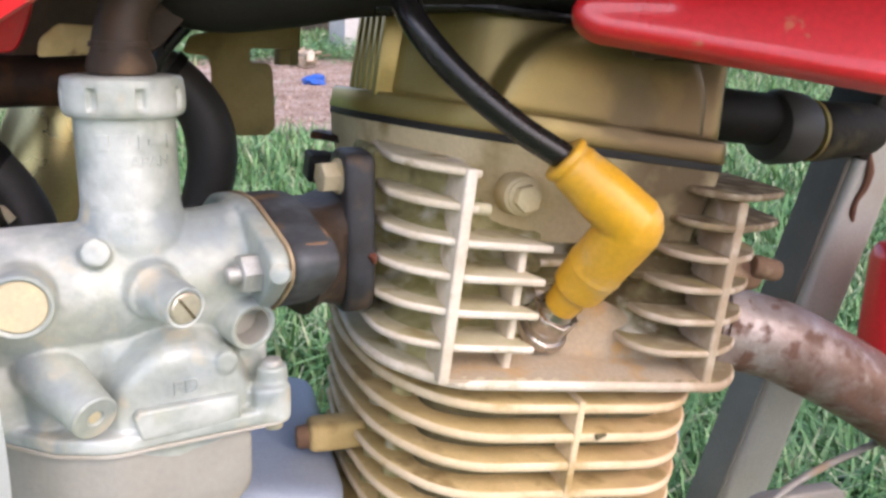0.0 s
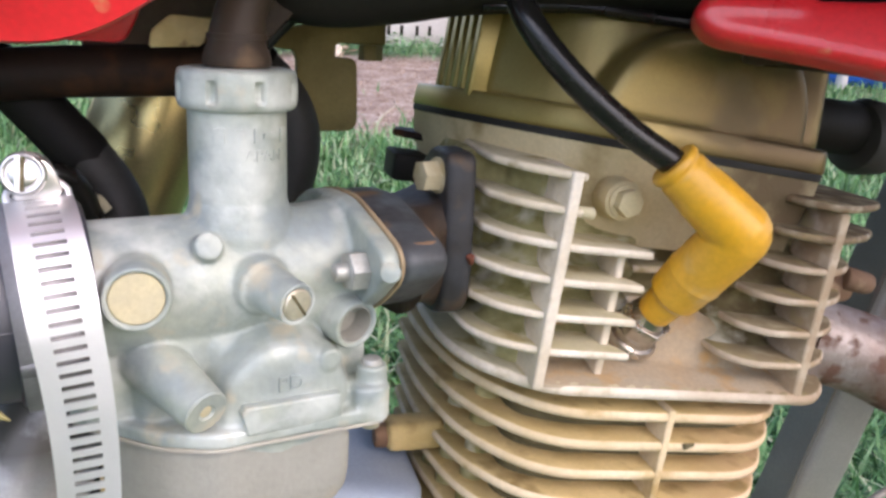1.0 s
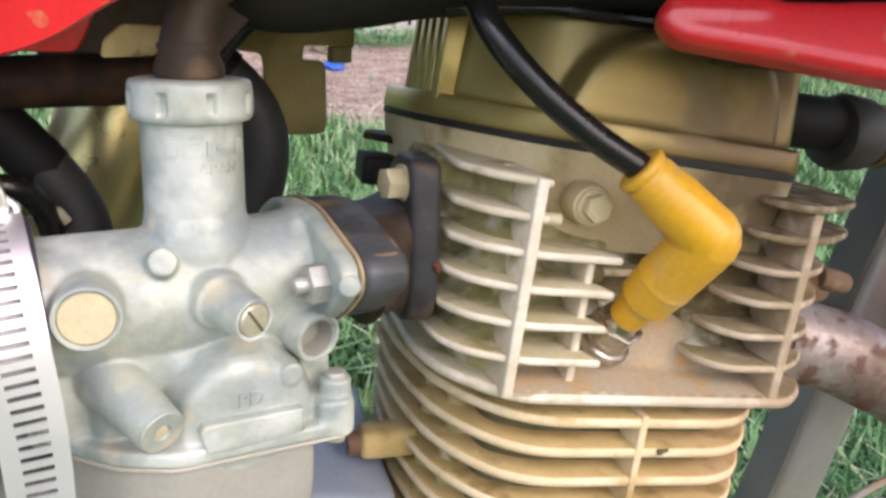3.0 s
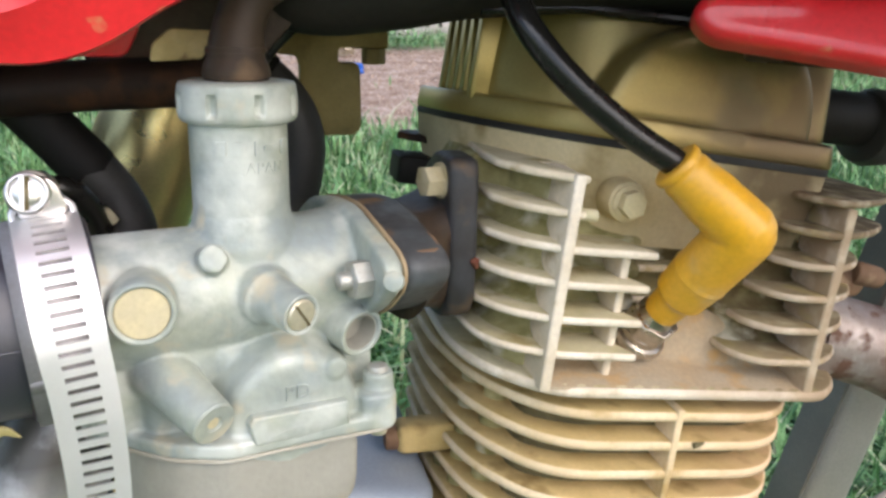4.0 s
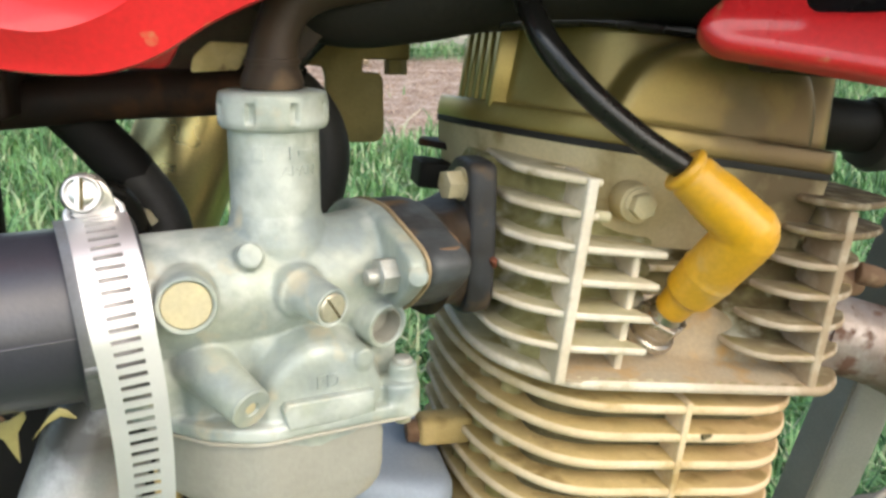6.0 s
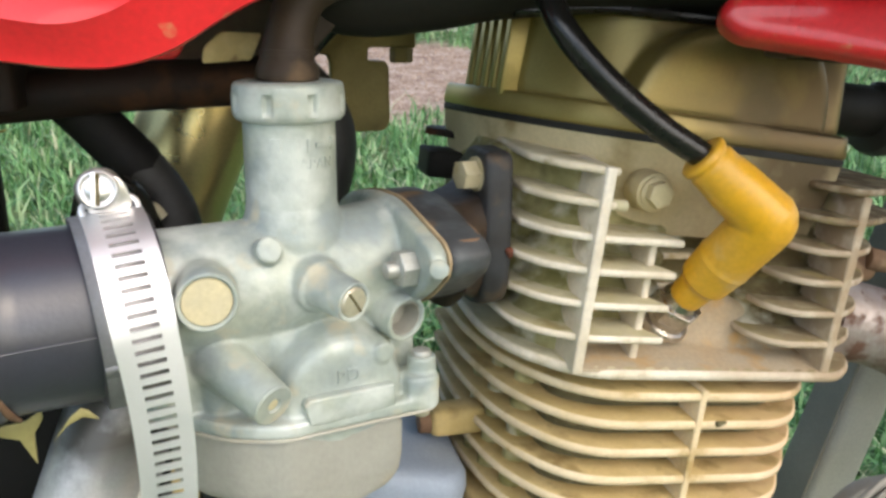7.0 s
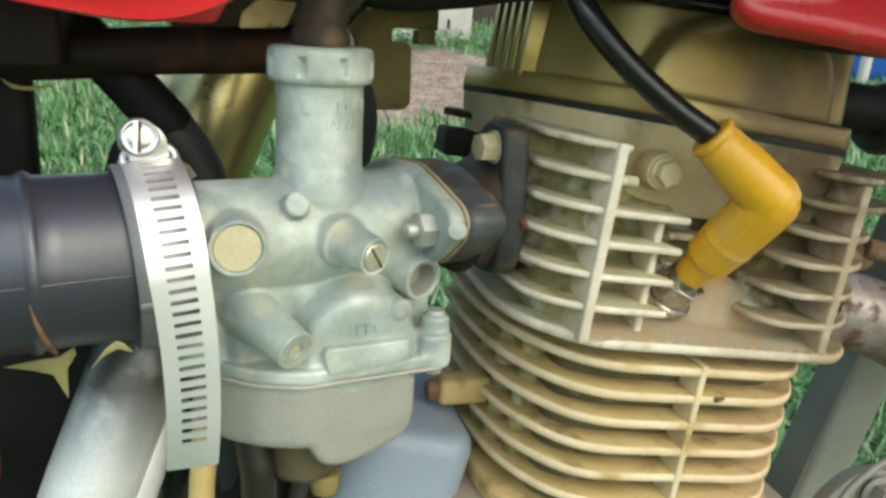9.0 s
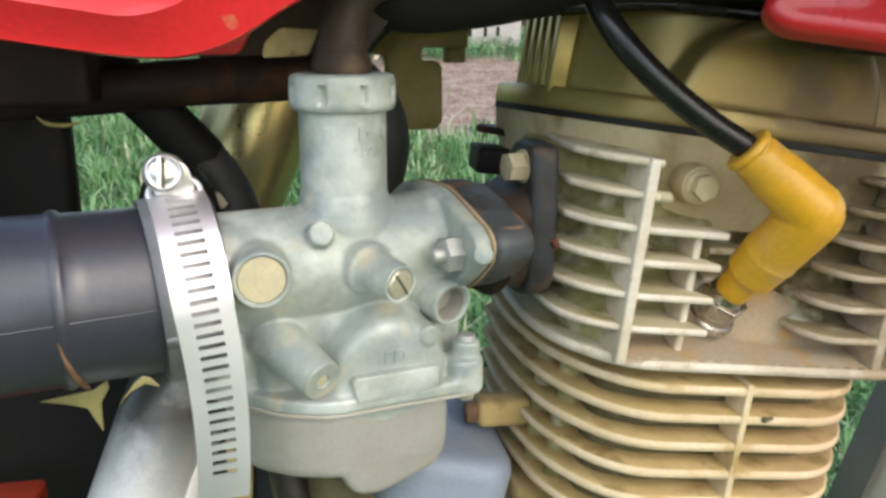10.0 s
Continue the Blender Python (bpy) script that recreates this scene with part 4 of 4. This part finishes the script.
for a, b in zip(rows, rows[1:]):
    bm.faces.new((a[0], a[1], b[1], b[0]))
BRIGHT = material("polished_steel", (0.80, 0.78, 0.77), (0.66, 0.64, 0.63), 0.34, 1.0, 90, 1500, 0.05, 0.08, speckle=0.15)
under = part("under_band", bm, material("dull_steel", (0.42, 0.40, 0.40), (0.32, 0.30, 0.29), 0.62, 0.8, 60, 900, 0.1), clamp, "dull steel inner strap", smooth=60)
solid = under.modifiers.new("thickness", "SOLIDIFY")
solid.thickness, solid.offset = 0.0007, 0.0
ALLOY = material("dull_alloy", (0.30, 0.28, 0.245), (0.22, 0.20, 0.17), 0.55, 0.1, 30, 600, 0.2, dirt=(0.26, 0.19, 0.12), dirt_scale=40, dirt_at=0.58)
# worm housing and screw
bm = plate(bmesh.new(), CLAMP @ Matrix.Translation((0, 12, R + 5.6)) @ Matrix.Rotation(radians(90), 4, "X"), rounded([(-6.2, -5.4), (6.2, -5.4), (5.2, 2), (2.6, 5.2), (-2.6, 5.2), (-5.2, 2)], 2), 2, 14, 0.6)
part("housing", bm, BRIGHT, clamp)
for x in (-7.0, 7.0):
    part("housing_tab", sweep(bmesh.new(), CLAMP, [(x * 0.7, 2, R + 4), (x * 1.05, 0, R + 1.6), (x * 1.0, -2, R - 1.5)], 1.0, 8, 4), STEEL, clamp)
HEAD = CLAMP @ Matrix.Translation((-2.4, -3, R + 7.2)) @ Matrix.Rotation(radians(78), 4, "X") @ Matrix.Rotation(radians(-6), 4, "Y")
bm = revolve(bmesh.new(), HEAD, (0, 0, 0), (0, 0, 1), [(-4.0, 3.0), (-3.0, 5.0), (-1.2, 5.5), (3.4, 5.5), (4.5, 5.1), (4.7, 4.7), (4.5, 4.3), (2.4, 4.1), (2.3, 0.3)], 40)
screw = part("worm_screw", bm, BRIGHT, clamp, "slotted round screw head")
part("inner_face", revolve(bmesh.new(), HEAD, (0, 0, 0), (0, 0, 1), [(2.0, 3.4), (4.0, 3.4), (4.3, 3.0), (4.4, 0.5)], 32), BRIGHT, screw)
part("slot", box(bmesh.new(), HEAD @ pose(0, 0, 0, 0, 0, 80), -4.4, 4.4, -0.5, 0.5, 4.1, 4.55, 0.1, 0.05), DEEP, screw)
part("slot_wall", box(bmesh.new(), HEAD @ pose(0, 0, 0, 0, 0, 80), -4.8, 4.8, 0.55, 1.9, 2.6, 4.9, 0.3, 0.2), BRIGHT, screw)
part("skirt", revolve(bmesh.new(), HEAD, (0, 0, 0), (0, 0, 1), [(-9, 6.0), (-4.6, 6.3), (-3.6, 5.9), (-3.4, 3)], 32), ALLOY, screw, "pressed skirt of the screw housing")

# ---- spark plug, cap and cable ----
plug = thing("spark_plug", (-0.01, -0.01, 0.44), "nickel spark plug screwed into the cylinder head", "spark plug")
PLUG_AXIS = Vector((9.5, -27, 36.5)).normalized()
PLUG_AT = Vector((-7.0, -21, 456))
A = MM @ toward(PLUG_AT, PLUG_AXIS)
bm = plate(bmesh.new(), A, hexagon(9.2, 15), -9, -2, 0.7)
part("hexagon", bm, CHROME, plug)
part("collar", revolve(bmesh.new(), A, (0, 0, 0), (0, 0, 1), [(-16, 8.0), (-15.4, 9.6), (-14.4, 10.1), (-13.2, 10.1), (-12.2, 9.5), (-11.8, 8.2), (-9.4, 8.0), (-9.0, 7.0), (-2.2, 6.6), (0, 5.6), (2, 5.4)], 36), CHROME, plug)
lead = thing("ignition_lead", (-0.03, -0.035, 0.46), "black ignition lead with a yellow angled plug cap", "ignition lead")
ELBOW, TOP = Vector((5.0, -48, 492)), Vector((-16, -41.5, 511.0))
low = PLUG_AT + PLUG_AXIS * 0.5
leg = (ELBOW - low).length
bm = revolve(bmesh.new(), MM, low, ELBOW - low, [(0, 5.4), (0.6, 6.4), (8, 6.9), (10, 7.4), (12.0, 9.2), (22, 9.9), (23.2, 10.3), (24.5, 9.9), (leg - 6, 10.0), (leg, 9.8), (leg + 4, 8.4), (leg + 7.2, 5.2), (leg + 8.2, 2.0)], 36)
up = TOP - ELBOW
far = up.length
revolve(bm, MM, ELBOW - up.normalized() * 8.2, up, [(0, 2.0), (1.0, 5.4), (4.0, 8.4), (8.2, 9.8), (far - 4, 9.2), (far + 2, 8.4), (far + 3, 8.3), (far + 6.5, 8.2), (far + 7.2, 7.4), (far + 8, 7.4), (far + 8.6, 8.4), (far + 10.6, 8.4), (far + 11.2, 7.6), (far + 11.2, 4)], 36)
plug_cap = part("plug_cap", bm, YELLOW, lead, "yellow plastic right-angle plug cap with dust", voxel=0.0006, soften=4)
part("cable", sweep(bmesh.new(), MM, [(-12, -43, 508.6), (-19, -41.6, 513.5), (-33.2, -40, 522.3), (-50, -36, 536.1), (-62, -30, 550.4), (-66, -22, 562.2), (-67, -12, 574), (-66, 0, 590)], 4.4, 20), CABLE, lead)

# ---- bodywork ----
shroud = thing("tank_shroud", (0.03, -0.05, 0.55), "glossy red plastic tank shroud with a dark opening", "body panel")
# the shroud flares outwards towards the front; its lower bar and upper arm leave an opening between them
FLARE = MM @ Matrix.Translation((-17.5, -38, 0)) @ Matrix.Rotation(radians(-24.2), 4, "Z") @ FRONT @ Matrix.Translation((0, 552, 14)) @ Matrix.Rotation(radians(-20), 4, "X") @ Matrix.Translation((0, -552, -14))
bm = plate(bmesh.new(), FLARE, corner([(-1, 557), (5, 549.8), (32, 545.9), (75.5, 538.8), (140, 528.4), (140, 565), (71.6, 563.4), (46.9, 562.2), (31.2, 562.0), (22, 568), (8, 567.5)], [5, 6, 10, 10, 2, 2, 6, 8, 3, 5, 7]), 4, 17.5, 3.0)
ARM = FLARE @ Matrix.Translation((0, 562, 16.5)) @ Matrix.Rotation(radians(-10), 4, "X")
plate(bm, ARM, corner([(2, -6), (32, -6), (30, 7), (56, 38), (84, 82), (62, 88), (28, 32), (10, 9)], [2, 2, 5, 6, 3, 3, 10, 6]), -12, 1.0, 2.5)
panel = part("panel", bm, RED, shroud, smooth=70, voxel=0.001, soften=16)
# near-black sheet stands in for the shade inside the opening
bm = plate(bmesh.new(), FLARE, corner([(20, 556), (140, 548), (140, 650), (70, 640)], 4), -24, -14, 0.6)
part("opening", bm, OPENING_SHADE, panel, "black sheet for the shade inside the shroud opening")

side = thing("side_panel", (-0.19, -0.05, 0.55), "glossy red plastic side panel with a crease and fine scratches", "body panel")
lower = [(-330, 560), (-240, 546.5), (-218, 543.2), (-203, 541.5), (-190, 541.9), (-177, 546.2), (-162, 555.3), (-147, 562.4), (-130, 569.8), (-90, 584)]
rings = []
for d, rise, back in ((0, 1.6, 8), (0, 0.3, 3.5), (0, 0.0, 1.0), (0, 0.6, -0.8), (0, 3.5, -1.6), (1, 0, 0), (2, 0, 0)):
    ring = []
    for x, z in lower:
        crease = z + 11 + max(0.0, x + 200) * 0.3
        if d == 0:
            ring.append((x, -50 + back, z + rise))
        elif d == 1:
            ring.append((x, -57, crease))
        else:
            ring.append((x + 16, -24, crease + 60))
    rings.append([p for p in smooth_path(ring, 6)])
bm = loft(bmesh.new(), MM, rings, closed=False, cap=False)
panel = part("panel", bm, RED, side, smooth=40)
solid = panel.modifiers.new("thickness", "SOLIDIFY")
solid.thickness, solid.offset = 0.0025, -1.0
part("inner_lip", plate(bmesh.new(), MM @ Matrix.Translation((0, -34, 0)) @ FRONT, corner([(-204, 540.8), (-180, 540.6), (-176, 548), (-168, 572), (-208, 572)], 3), -46, -42, 0.8), RED, side, "shaded red inner lip of the panel")

# ---- frame and what hangs on it ----
TABGOLD = material("spotted_gold", (0.78, 0.64, 0.31), (0.56, 0.42, 0.17), 0.45, 0.2, 90, 500, 0.2, dirt=(0.17, 0.085, 0.035), dirt_scale=150, dirt_at=0.57)
TAUPE = material("dusty_brown_web", (0.19, 0.145, 0.10), (0.12, 0.085, 0.055), 0.8, 0.0, 30, 500, 0.3, dirt=(0.08, 0.05, 0.03), dirt_scale=30, dirt_at=0.58)
frame_tube = thing("frame_rail", (-0.2, 0.03, 0.52), "black frame rail with brown rust and dust", "frame")
part("rail", sweep(bmesh.new(), MM, [(-330, 32, 522), (-241, 30, 526.6), (-206, 30, 529.7), (-166, 30, 531.5), (-146, 31, 533)], 8.5, 24), RUSTY, frame_tube)
part("lug", box(bmesh.new(), MM, -262, -229, 6, 36, 524, 552, 4, 2), RUSTY, frame_tube, "rusty lug on the rail")
part("tab", plate(bmesh.new(), MM @ Matrix.Translation((0, 2, 0)) @ FRONT, corner([(-172.5, 539.7), (-157, 540.6), (-153.2, 549.2), (-166, 549.8), (-171.5, 545)], 1.5), -2, 1.5, 0.6), TABGOLD, frame_tube, "pale gold tab with rust spots")
part("web", plate(bmesh.new(), MM @ Matrix.Translation((0, 44, 0)) @ FRONT, corner([(-196, 530), (-140, 534), (-120, 600), (-206, 600)], 3), -3, 3, 0.8), TAUPE, frame_tube, "dusty brown web above the tab")
part("clip", sweep(bmesh.new(), MM, [(-252, 24, 519), (-248, 22, 516.6), (-242, 22, 516.0), (-237, 24, 517)], [0.3, 0.8, 0.8, 0.3], 10, 4), OLIVE, frame_tube, "pale cable clip under the rail")
backbone = thing("frame_backbone", (-0.05, 0.02, 0.58), "black dusty frame backbone and tank underside", "frame")
part("backbone", sweep(bmesh.new(), MM, [(-150, 16, 568), (-126, 8, 560.5), (-100, 6, 563.5), (-70, 6, 571.5), (-20, 2, 576), (60, 2, 576.5), (160, 6, 578)], [8, 12, 14, 17.5, 19.5, 19.5, 19.5], 24), DARK, backbone)
part("gusset", plate(bmesh.new(), MM @ Matrix.Translation((0, 4, 0)) @ FRONT, corner([(-146, 541), (-139, 541.5), (-106, 577), (-95, 600), (-146, 600)], 3), -3, 3, 0.8), BOOT, backbone, "dusty brown gusset beside the cable")
part("cable", sweep(bmesh.new(), MM, [(-141, 20, 534), (-137.5, 18, 541), (-128, 17, 551), (-113, 16, 564), (-96, 12, 576)], 2.2, 12), CABLE, backbone)
# out of view, made wide to keep sky light off the engine
part("unseen_tank_floor", plate(bmesh.new(), MM, corner([(-280, -60), (-60, -100), (30, -165), (300, -190), (300, 240), (-280, 200)], 20), 596, 650, 6), DARK, backbone)
part("wiring", sweep(bmesh.new(), MM, [(-70, -2, 557), (-40, -4, 558.5), (-10, -6, 556), (30, -6, 553)], 2.0, 10), CABLE, backbone)
tank = thing("fuel_tank", (0.0, 0.02, 0.65), "glossy red fuel tank with a black underside", "fuel tank")
form = corner([(-270, -30), (-60, -80), (40, -130), (250, -120), (280, -30), (280, 90), (250, 170), (40, 180), (-60, 130), (-270, 80)], 40)
rings = [[(p.x, p.y, z) for p in inset(form, d)] for z, d in ((648, 0), (690, -6), (740, 2), (785, 18), (812, 40))]
part("shell", loft(bmesh.new(), MM, rings), RED, tank, smooth=60)
part("filler_cap", rod(bmesh.new(), MM, (60, 25, 806), (60, 25, 826), 32, 30, 3, 40), BRIGHT, tank, "bright steel filler cap")
bracket = thing("engine_bracket", (-0.1, 0.09, 0.51), "dusty olive engine hanger bracket with bolts", "bracket")
bm = plate(bmesh.new(), MM @ Matrix.Translation((0, 92, 0)) @ FRONT, corner([(-133, 539), (-129.6, 546), (-100, 552), (-84, 551), (-84.2, 541.0), (-94, 541.2), (-105.2, 541.2), (-105.6, 535.4), (-97.6, 535.2), (-96.2, 532.5), (-95.8, 508), (-98.5, 504.6), (-113, 504.4), (-117.6, 508), (-121.8, 522), (-121.6, 533.6), (-122.8, 537.8), (-129, 538.4)], [2, 2, 2, 1, 1, 1, 1.4, 1.4, 1.4, 2, 3, 3, 4, 4, 3, 1.5, 1.5, 1]), -8, 4, 1.0)
part("plate", bm, OLIVE, bracket)
bolt(bracket, MM, (-90, 92, 541), (0, 0, -1), 9, 6.5, OLIVE, turn=12)
RUBBERY = material("dusty_rubber", (0.046, 0.044, 0.040), (0.060, 0.055, 0.048), 0.55, 0.0, 30, 500, 0.2, shine=0.35)
canister = thing("gold_canister", (-0.185, 0.1, 0.46), "gold painted cylinder behind the carburetor", "canister")
part("drum", rod(bmesh.new(), MM, (-213, 106, 430), (-161, 106, 552), 25, 25, 3, 48), material("pale_gold", (0.72, 0.58, 0.26), (0.62, 0.49, 0.21), 0.32, 0.8, 20, 900, 0.05), canister)
part("mounting_strap", box(bmesh.new(), MM, -176, -150, 60, 100, 545, 553, 3, 1), OLIVE, canister)
part("end_cap", rod(bmesh.new(), MM, (-162, 106, 549.5), (-159.5, 106, 556), 26, 25.4, 2, 48), OLIVE, canister)
elbow = thing("rubber_elbow", (-0.13, 0.08, 0.47), "thick dark rubber elbow behind the carburetor", "hose")
part("elbow", sweep(bmesh.new(), MM, [(-150, 78, 540), (-141, 79, 533.5), (-132.6, 80, 525.5), (-125.8, 80, 514.6), (-122.8, 80, 502), (-124.4, 80, 486.5), (-131, 80, 466), (-140, 80, 440)], [8, 8.8, 9.6, 10.2, 10.4, 10.0, 9.4, 9], 24), RUBBERY, elbow)
part("end_band", sweep(bmesh.new(), MM, [(-139.5, 79.4, 532.6), (-136.6, 79.7, 530)], 9.9, 24, 3), PITCH, elbow)

loom = thing("rubber_hose", (-0.2, 0.04, 0.48), "black rubber breather hose behind the intake", "hose")
part("hose", sweep(bmesh.new(), MM, [(-203, 40, 507), (-198.5, 40, 501), (-191, 40, 490), (-186.5, 38, 478), (-185.5, 36, 455)], [8.8, 9.0, 9.0, 9.0, 9.0], 24), RUBBERY, loom)
part("sleeve", sweep(bmesh.new(), MM, [(-239, 42, 545), (-215, 40, 520), (-200, 40, 502.5), (-198.4, 40, 500.5)], [9.0, 9.2, 9.6, 9.2], 24), PITCH, loom, "matt black sleeve over the hose")
part("wire_loop", sweep(bmesh.new(), MM, [(-222, 34, 470), (-214, 20, 494), (-208, 16, 499), (-200, 20, 496), (-196, 28, 484), (-196, 34, 466)], 4.0, 12), CABLE, loom)
part("tape_end", sweep(bmesh.new(), MM, [(-199, 30, 478), (-194, 28, 488), (-190, 28, 484)], 1.6, 8), TAN_DISC, loom)
RUNRUST = material("rust_run", (0.20, 0.09, 0.045), (0.12, 0.05, 0.03), 0.8, 0.0, 90, 500, 0.3)
downtube = thing("frame_downtube", (0.16, 0.06, 0.3), "grey silver painted frame downtube with a rust run", "frame")
DOWN = MM @ Matrix.Translation((161.6, 55, 415)) @ Matrix.Rotation(radians(16.5), 4, "Y")
part("tube", box(bmesh.new(), DOWN, 0, 28, 0, 28, -150, 215, 6, 1.6), SILVER, downtube)
# dark sheet added over the upper left side, its shade in the paint
part("gusset", box(bmesh.new(), DOWN, -2.5, 0.6, 4, 29, -8, 96, 1.5, 0.8), material("dark_side_shade", (0.17, 0.158, 0.13), (0.13, 0.12, 0.098), 0.6, 0.0, 20, 700, 0.1, shine=0.2), downtube, "dark grey sheet for the shaded upper side of the tube")
# added sheet, tinted for the lower left side turned from the light
part("shade_sheet", box(bmesh.new(), DOWN, -1.6, 0.5, 3, 26, -149, -9, 1.2, 0.6), material("dull_side_shade", (0.25, 0.245, 0.205), (0.20, 0.195, 0.16), 0.6, 0.0, 20, 700, 0.1, shine=0.25), downtube, "green-grey sheet for the shaded lower side of the tube")
part("rust_run", sweep(bmesh.new(), DOWN, [(5, -0.2, 86), (8.5, -0.5, 78), (9.5, -0.5, 70), (7.5, -0.5, 62), (8.5, -0.3, 56), (11, -0.1, 52)], [1.0, 2.4, 2.0, 1.4, 1.8, 0.7], 8, 4), RUNRUST, downtube)
part("collar", box(bmesh.new(), DOWN, -5, 4, -3.5, 31, 82, 150, 3, 1.5), DARK, downtube, "black collar at the top of the tube")
part("cradle", sweep(bmesh.new(), MM, [(117, 74, 272), (96, 74, 252), (60, 72, 262), (30, 70, 285)], 12, 20), SILVER, downtube)
buffer = thing("rubber_mount", (0.11, 0.04, 0.49), "black rubber engine mount beside the downtube", "mount")
part("stem", rod(bmesh.new(), MM, (66, 42, 520), (132, 50, 513), 12.0, 12.0, 1.5), PITCH, buffer)
part("knob", rod(bmesh.new(), MM, (122, 48, 511), (146, 51, 509), 17.5, 16.5, 6), RUBBERY, buffer, "bulging rubber bush")
part("washer", revolve(bmesh.new(), MM, (147, 51, 508.5), (1, 0.1, -0.05), [(0, 8), (0, 14.5), (1.6, 14.8), (2, 8)], 32), OLIVE, buffer, "dull brass washer")
part("pivot_plate", rod(bmesh.new(), MM, (149, 51, 508), (191, 57, 508), 14.5, 12.5, 3, 32), DARK, buffer)
exhaust = thing("exhaust_pipe", (0.12, 0.0, 0.4), "rusty chrome exhaust header pipe", "exhaust pipe")
part("pipe", sweep(bmesh.new(), MM, [(70, 2, 436), (90, -2, 431), (110, -6, 423.5), (158, -10, 396), (215, -12, 352), (265, -8, 300)], 17.0, 36), EXHAUST, exhaust)
part("collar", sweep(bmesh.new(), MM, [(72, 2, 435.5), (80, 0.5, 433.5)], 18.6, 36, 3), EXHAUST, exhaust)
mudguard = thing("front_mudguard", (0.2, 0.0, 0.44), "red front mudguard edge", "mudguard")
part("guard", box(bmesh.new(), MM, 166, 280, 0, 26, 398, 462, 12, 8), RED, mudguard)

# ---- low left ----
pedal = thing("kick_pipe", (-0.22, -0.02, 0.35), "satin aluminium pipe below the air hose", "pipe")
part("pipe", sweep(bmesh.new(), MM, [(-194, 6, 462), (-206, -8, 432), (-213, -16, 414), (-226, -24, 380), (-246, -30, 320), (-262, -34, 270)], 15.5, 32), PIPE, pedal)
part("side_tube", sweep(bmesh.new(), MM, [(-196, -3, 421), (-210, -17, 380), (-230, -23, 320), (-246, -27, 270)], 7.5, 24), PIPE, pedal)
overflow = thing("overflow_tube", (-0.187, -0.03, 0.36), "amber plastic overflow tube below the carburetor", "tube")
part("tube", sweep(bmesh.new(), MM, [(-185.5, -24, 414), (-186, -27, 398), (-187.5, -28, 380), (-189, -28, 330)], 4.4, 16), AMBER, overflow)
dark_box = thing("battery_box", (-0.28, 0.06, 0.3), "dark plastic battery box in shadow", "box")
part("shell", box(bmesh.new(), MM, -400, -206, 40, 150, 230, 428, 12, 4), PITCH, dark_box)
part("lid", box(bmesh.new(), MM, -420, -252, 60, 74, 440, 524, 6, 3), PITCH, dark_box, "matt black box lid")
# unseen block, added so the canister's left flank reflects something dark
part("reflection_block", box(bmesh.new(), MM, -420, -326, 84, 270, 240, 560, 10, 4), PITCH, dark_box, "unseen matt black block that darkens the canister's reflection")
part("strap", box(bmesh.new(), MM, -306, -290, 36, 60, 420, 532, 3, 1), PITCH, dark_box)
part("hanger", box(bmesh.new(), MM, -330, -312, 30, 66, 508, 528, 3, 1), PITCH, dark_box)
ORANGE = material("orange_plastic", (0.42, 0.05, 0.02), (0.30, 0.035, 0.018), 0.45)
part("connector", box(bmesh.new(), MM, -290, -263, 2, 20, 370, 380, 3, 1.5), ORANGE, dark_box, "orange plastic connector")
DULL_YELLOW = material("dull_yellow", (0.36, 0.32, 0.13), (0.26, 0.22, 0.08), 0.4)
# thin yellowish tabs below the hose and a tan strip along its ridge
tape = thing("yellowish_tabs", (-0.22, -0.02, 0.43), "thin yellowish pieces below the air hose", "tape")
TABS = (
    (-66, [(-213.3, 448.5), (-209.4, 452.6), (-205.6, 454.6), (-201.9, 453.6), (-204.1, 456.2), (-206.1, 457.0), (-208.6, 455.0)]),
    (-40, [(-242, 439.6), (-233.9, 438.0), (-228.5, 436.4), (-224.7, 428.4), (-224.4, 438.0), (-221.7, 442.6), (-222, 445.2), (-226.5, 442.2), (-232.5, 441.4)]),
)
for near, tab in TABS:
    part("tab", plate(bmesh.new(), MM @ Matrix.Translation((0, near, 0)) @ FRONT, tab, 0, 1.0, 0.3), DULL_YELLOW, tape)
part("flap", sweep(bmesh.new(), HOSE, [(-37.2, -26.2, -4), (-35.6, -24.0, -11), (-33.4, -18.8, -18.4), (-31.2, -9.8, -24.8)], [0.2, 0.7, 1.1, 0.7], 10, 5), RUSTED, tape, "tan strip along the hose ridge")
for k, (x, y, r) in enumerate(((-199, 22, 6), (-178, 24, 7), (-211, 26, 6), (-191, 34, 8), (-158, 30, 5), (-149, 12, 4), (-168, 8, 3.5))):
    w = thing("wire_harness", (x * 0.001, y * 0.001, 0.3), "black and grey wiring beneath the carburetor", "cable")
    part("sheath", sweep(bmesh.new(), MM, [(x - 6, y + 4, 425 - 5 * k), (x - 2, y - 3, 400), (x, y - 4, 375), (x - 8, y + 4, 330)], r, 12), (CABLE, RUBBER, DARK, PITCH, CABLE, RUBBERY, CABLE)[k], w)
lever = thing("clutch_rod", (0.09, -0.01, 0.36), "thin steel rod and bolt beside the crankcase", "rod")
part("rod", sweep(bmesh.new(), MM, [(60, -30, 330), (82, -20, 344), (98, -14, 354), (124, -9, 364), (170, 0, 370)], 1.7, 12), ALLOY, lever)
part("plate", plate(bmesh.new(), MM @ FRONT, corner([(84, 318), (150, 326), (150, 352), (104, 352), (88, 338)], 8), -2, 6, 1.5), ALLOY, lever)
bolt(lever, MM, (116, -8, 342), (0, -1, 0), 11, 8, ALLOY, washer=9)
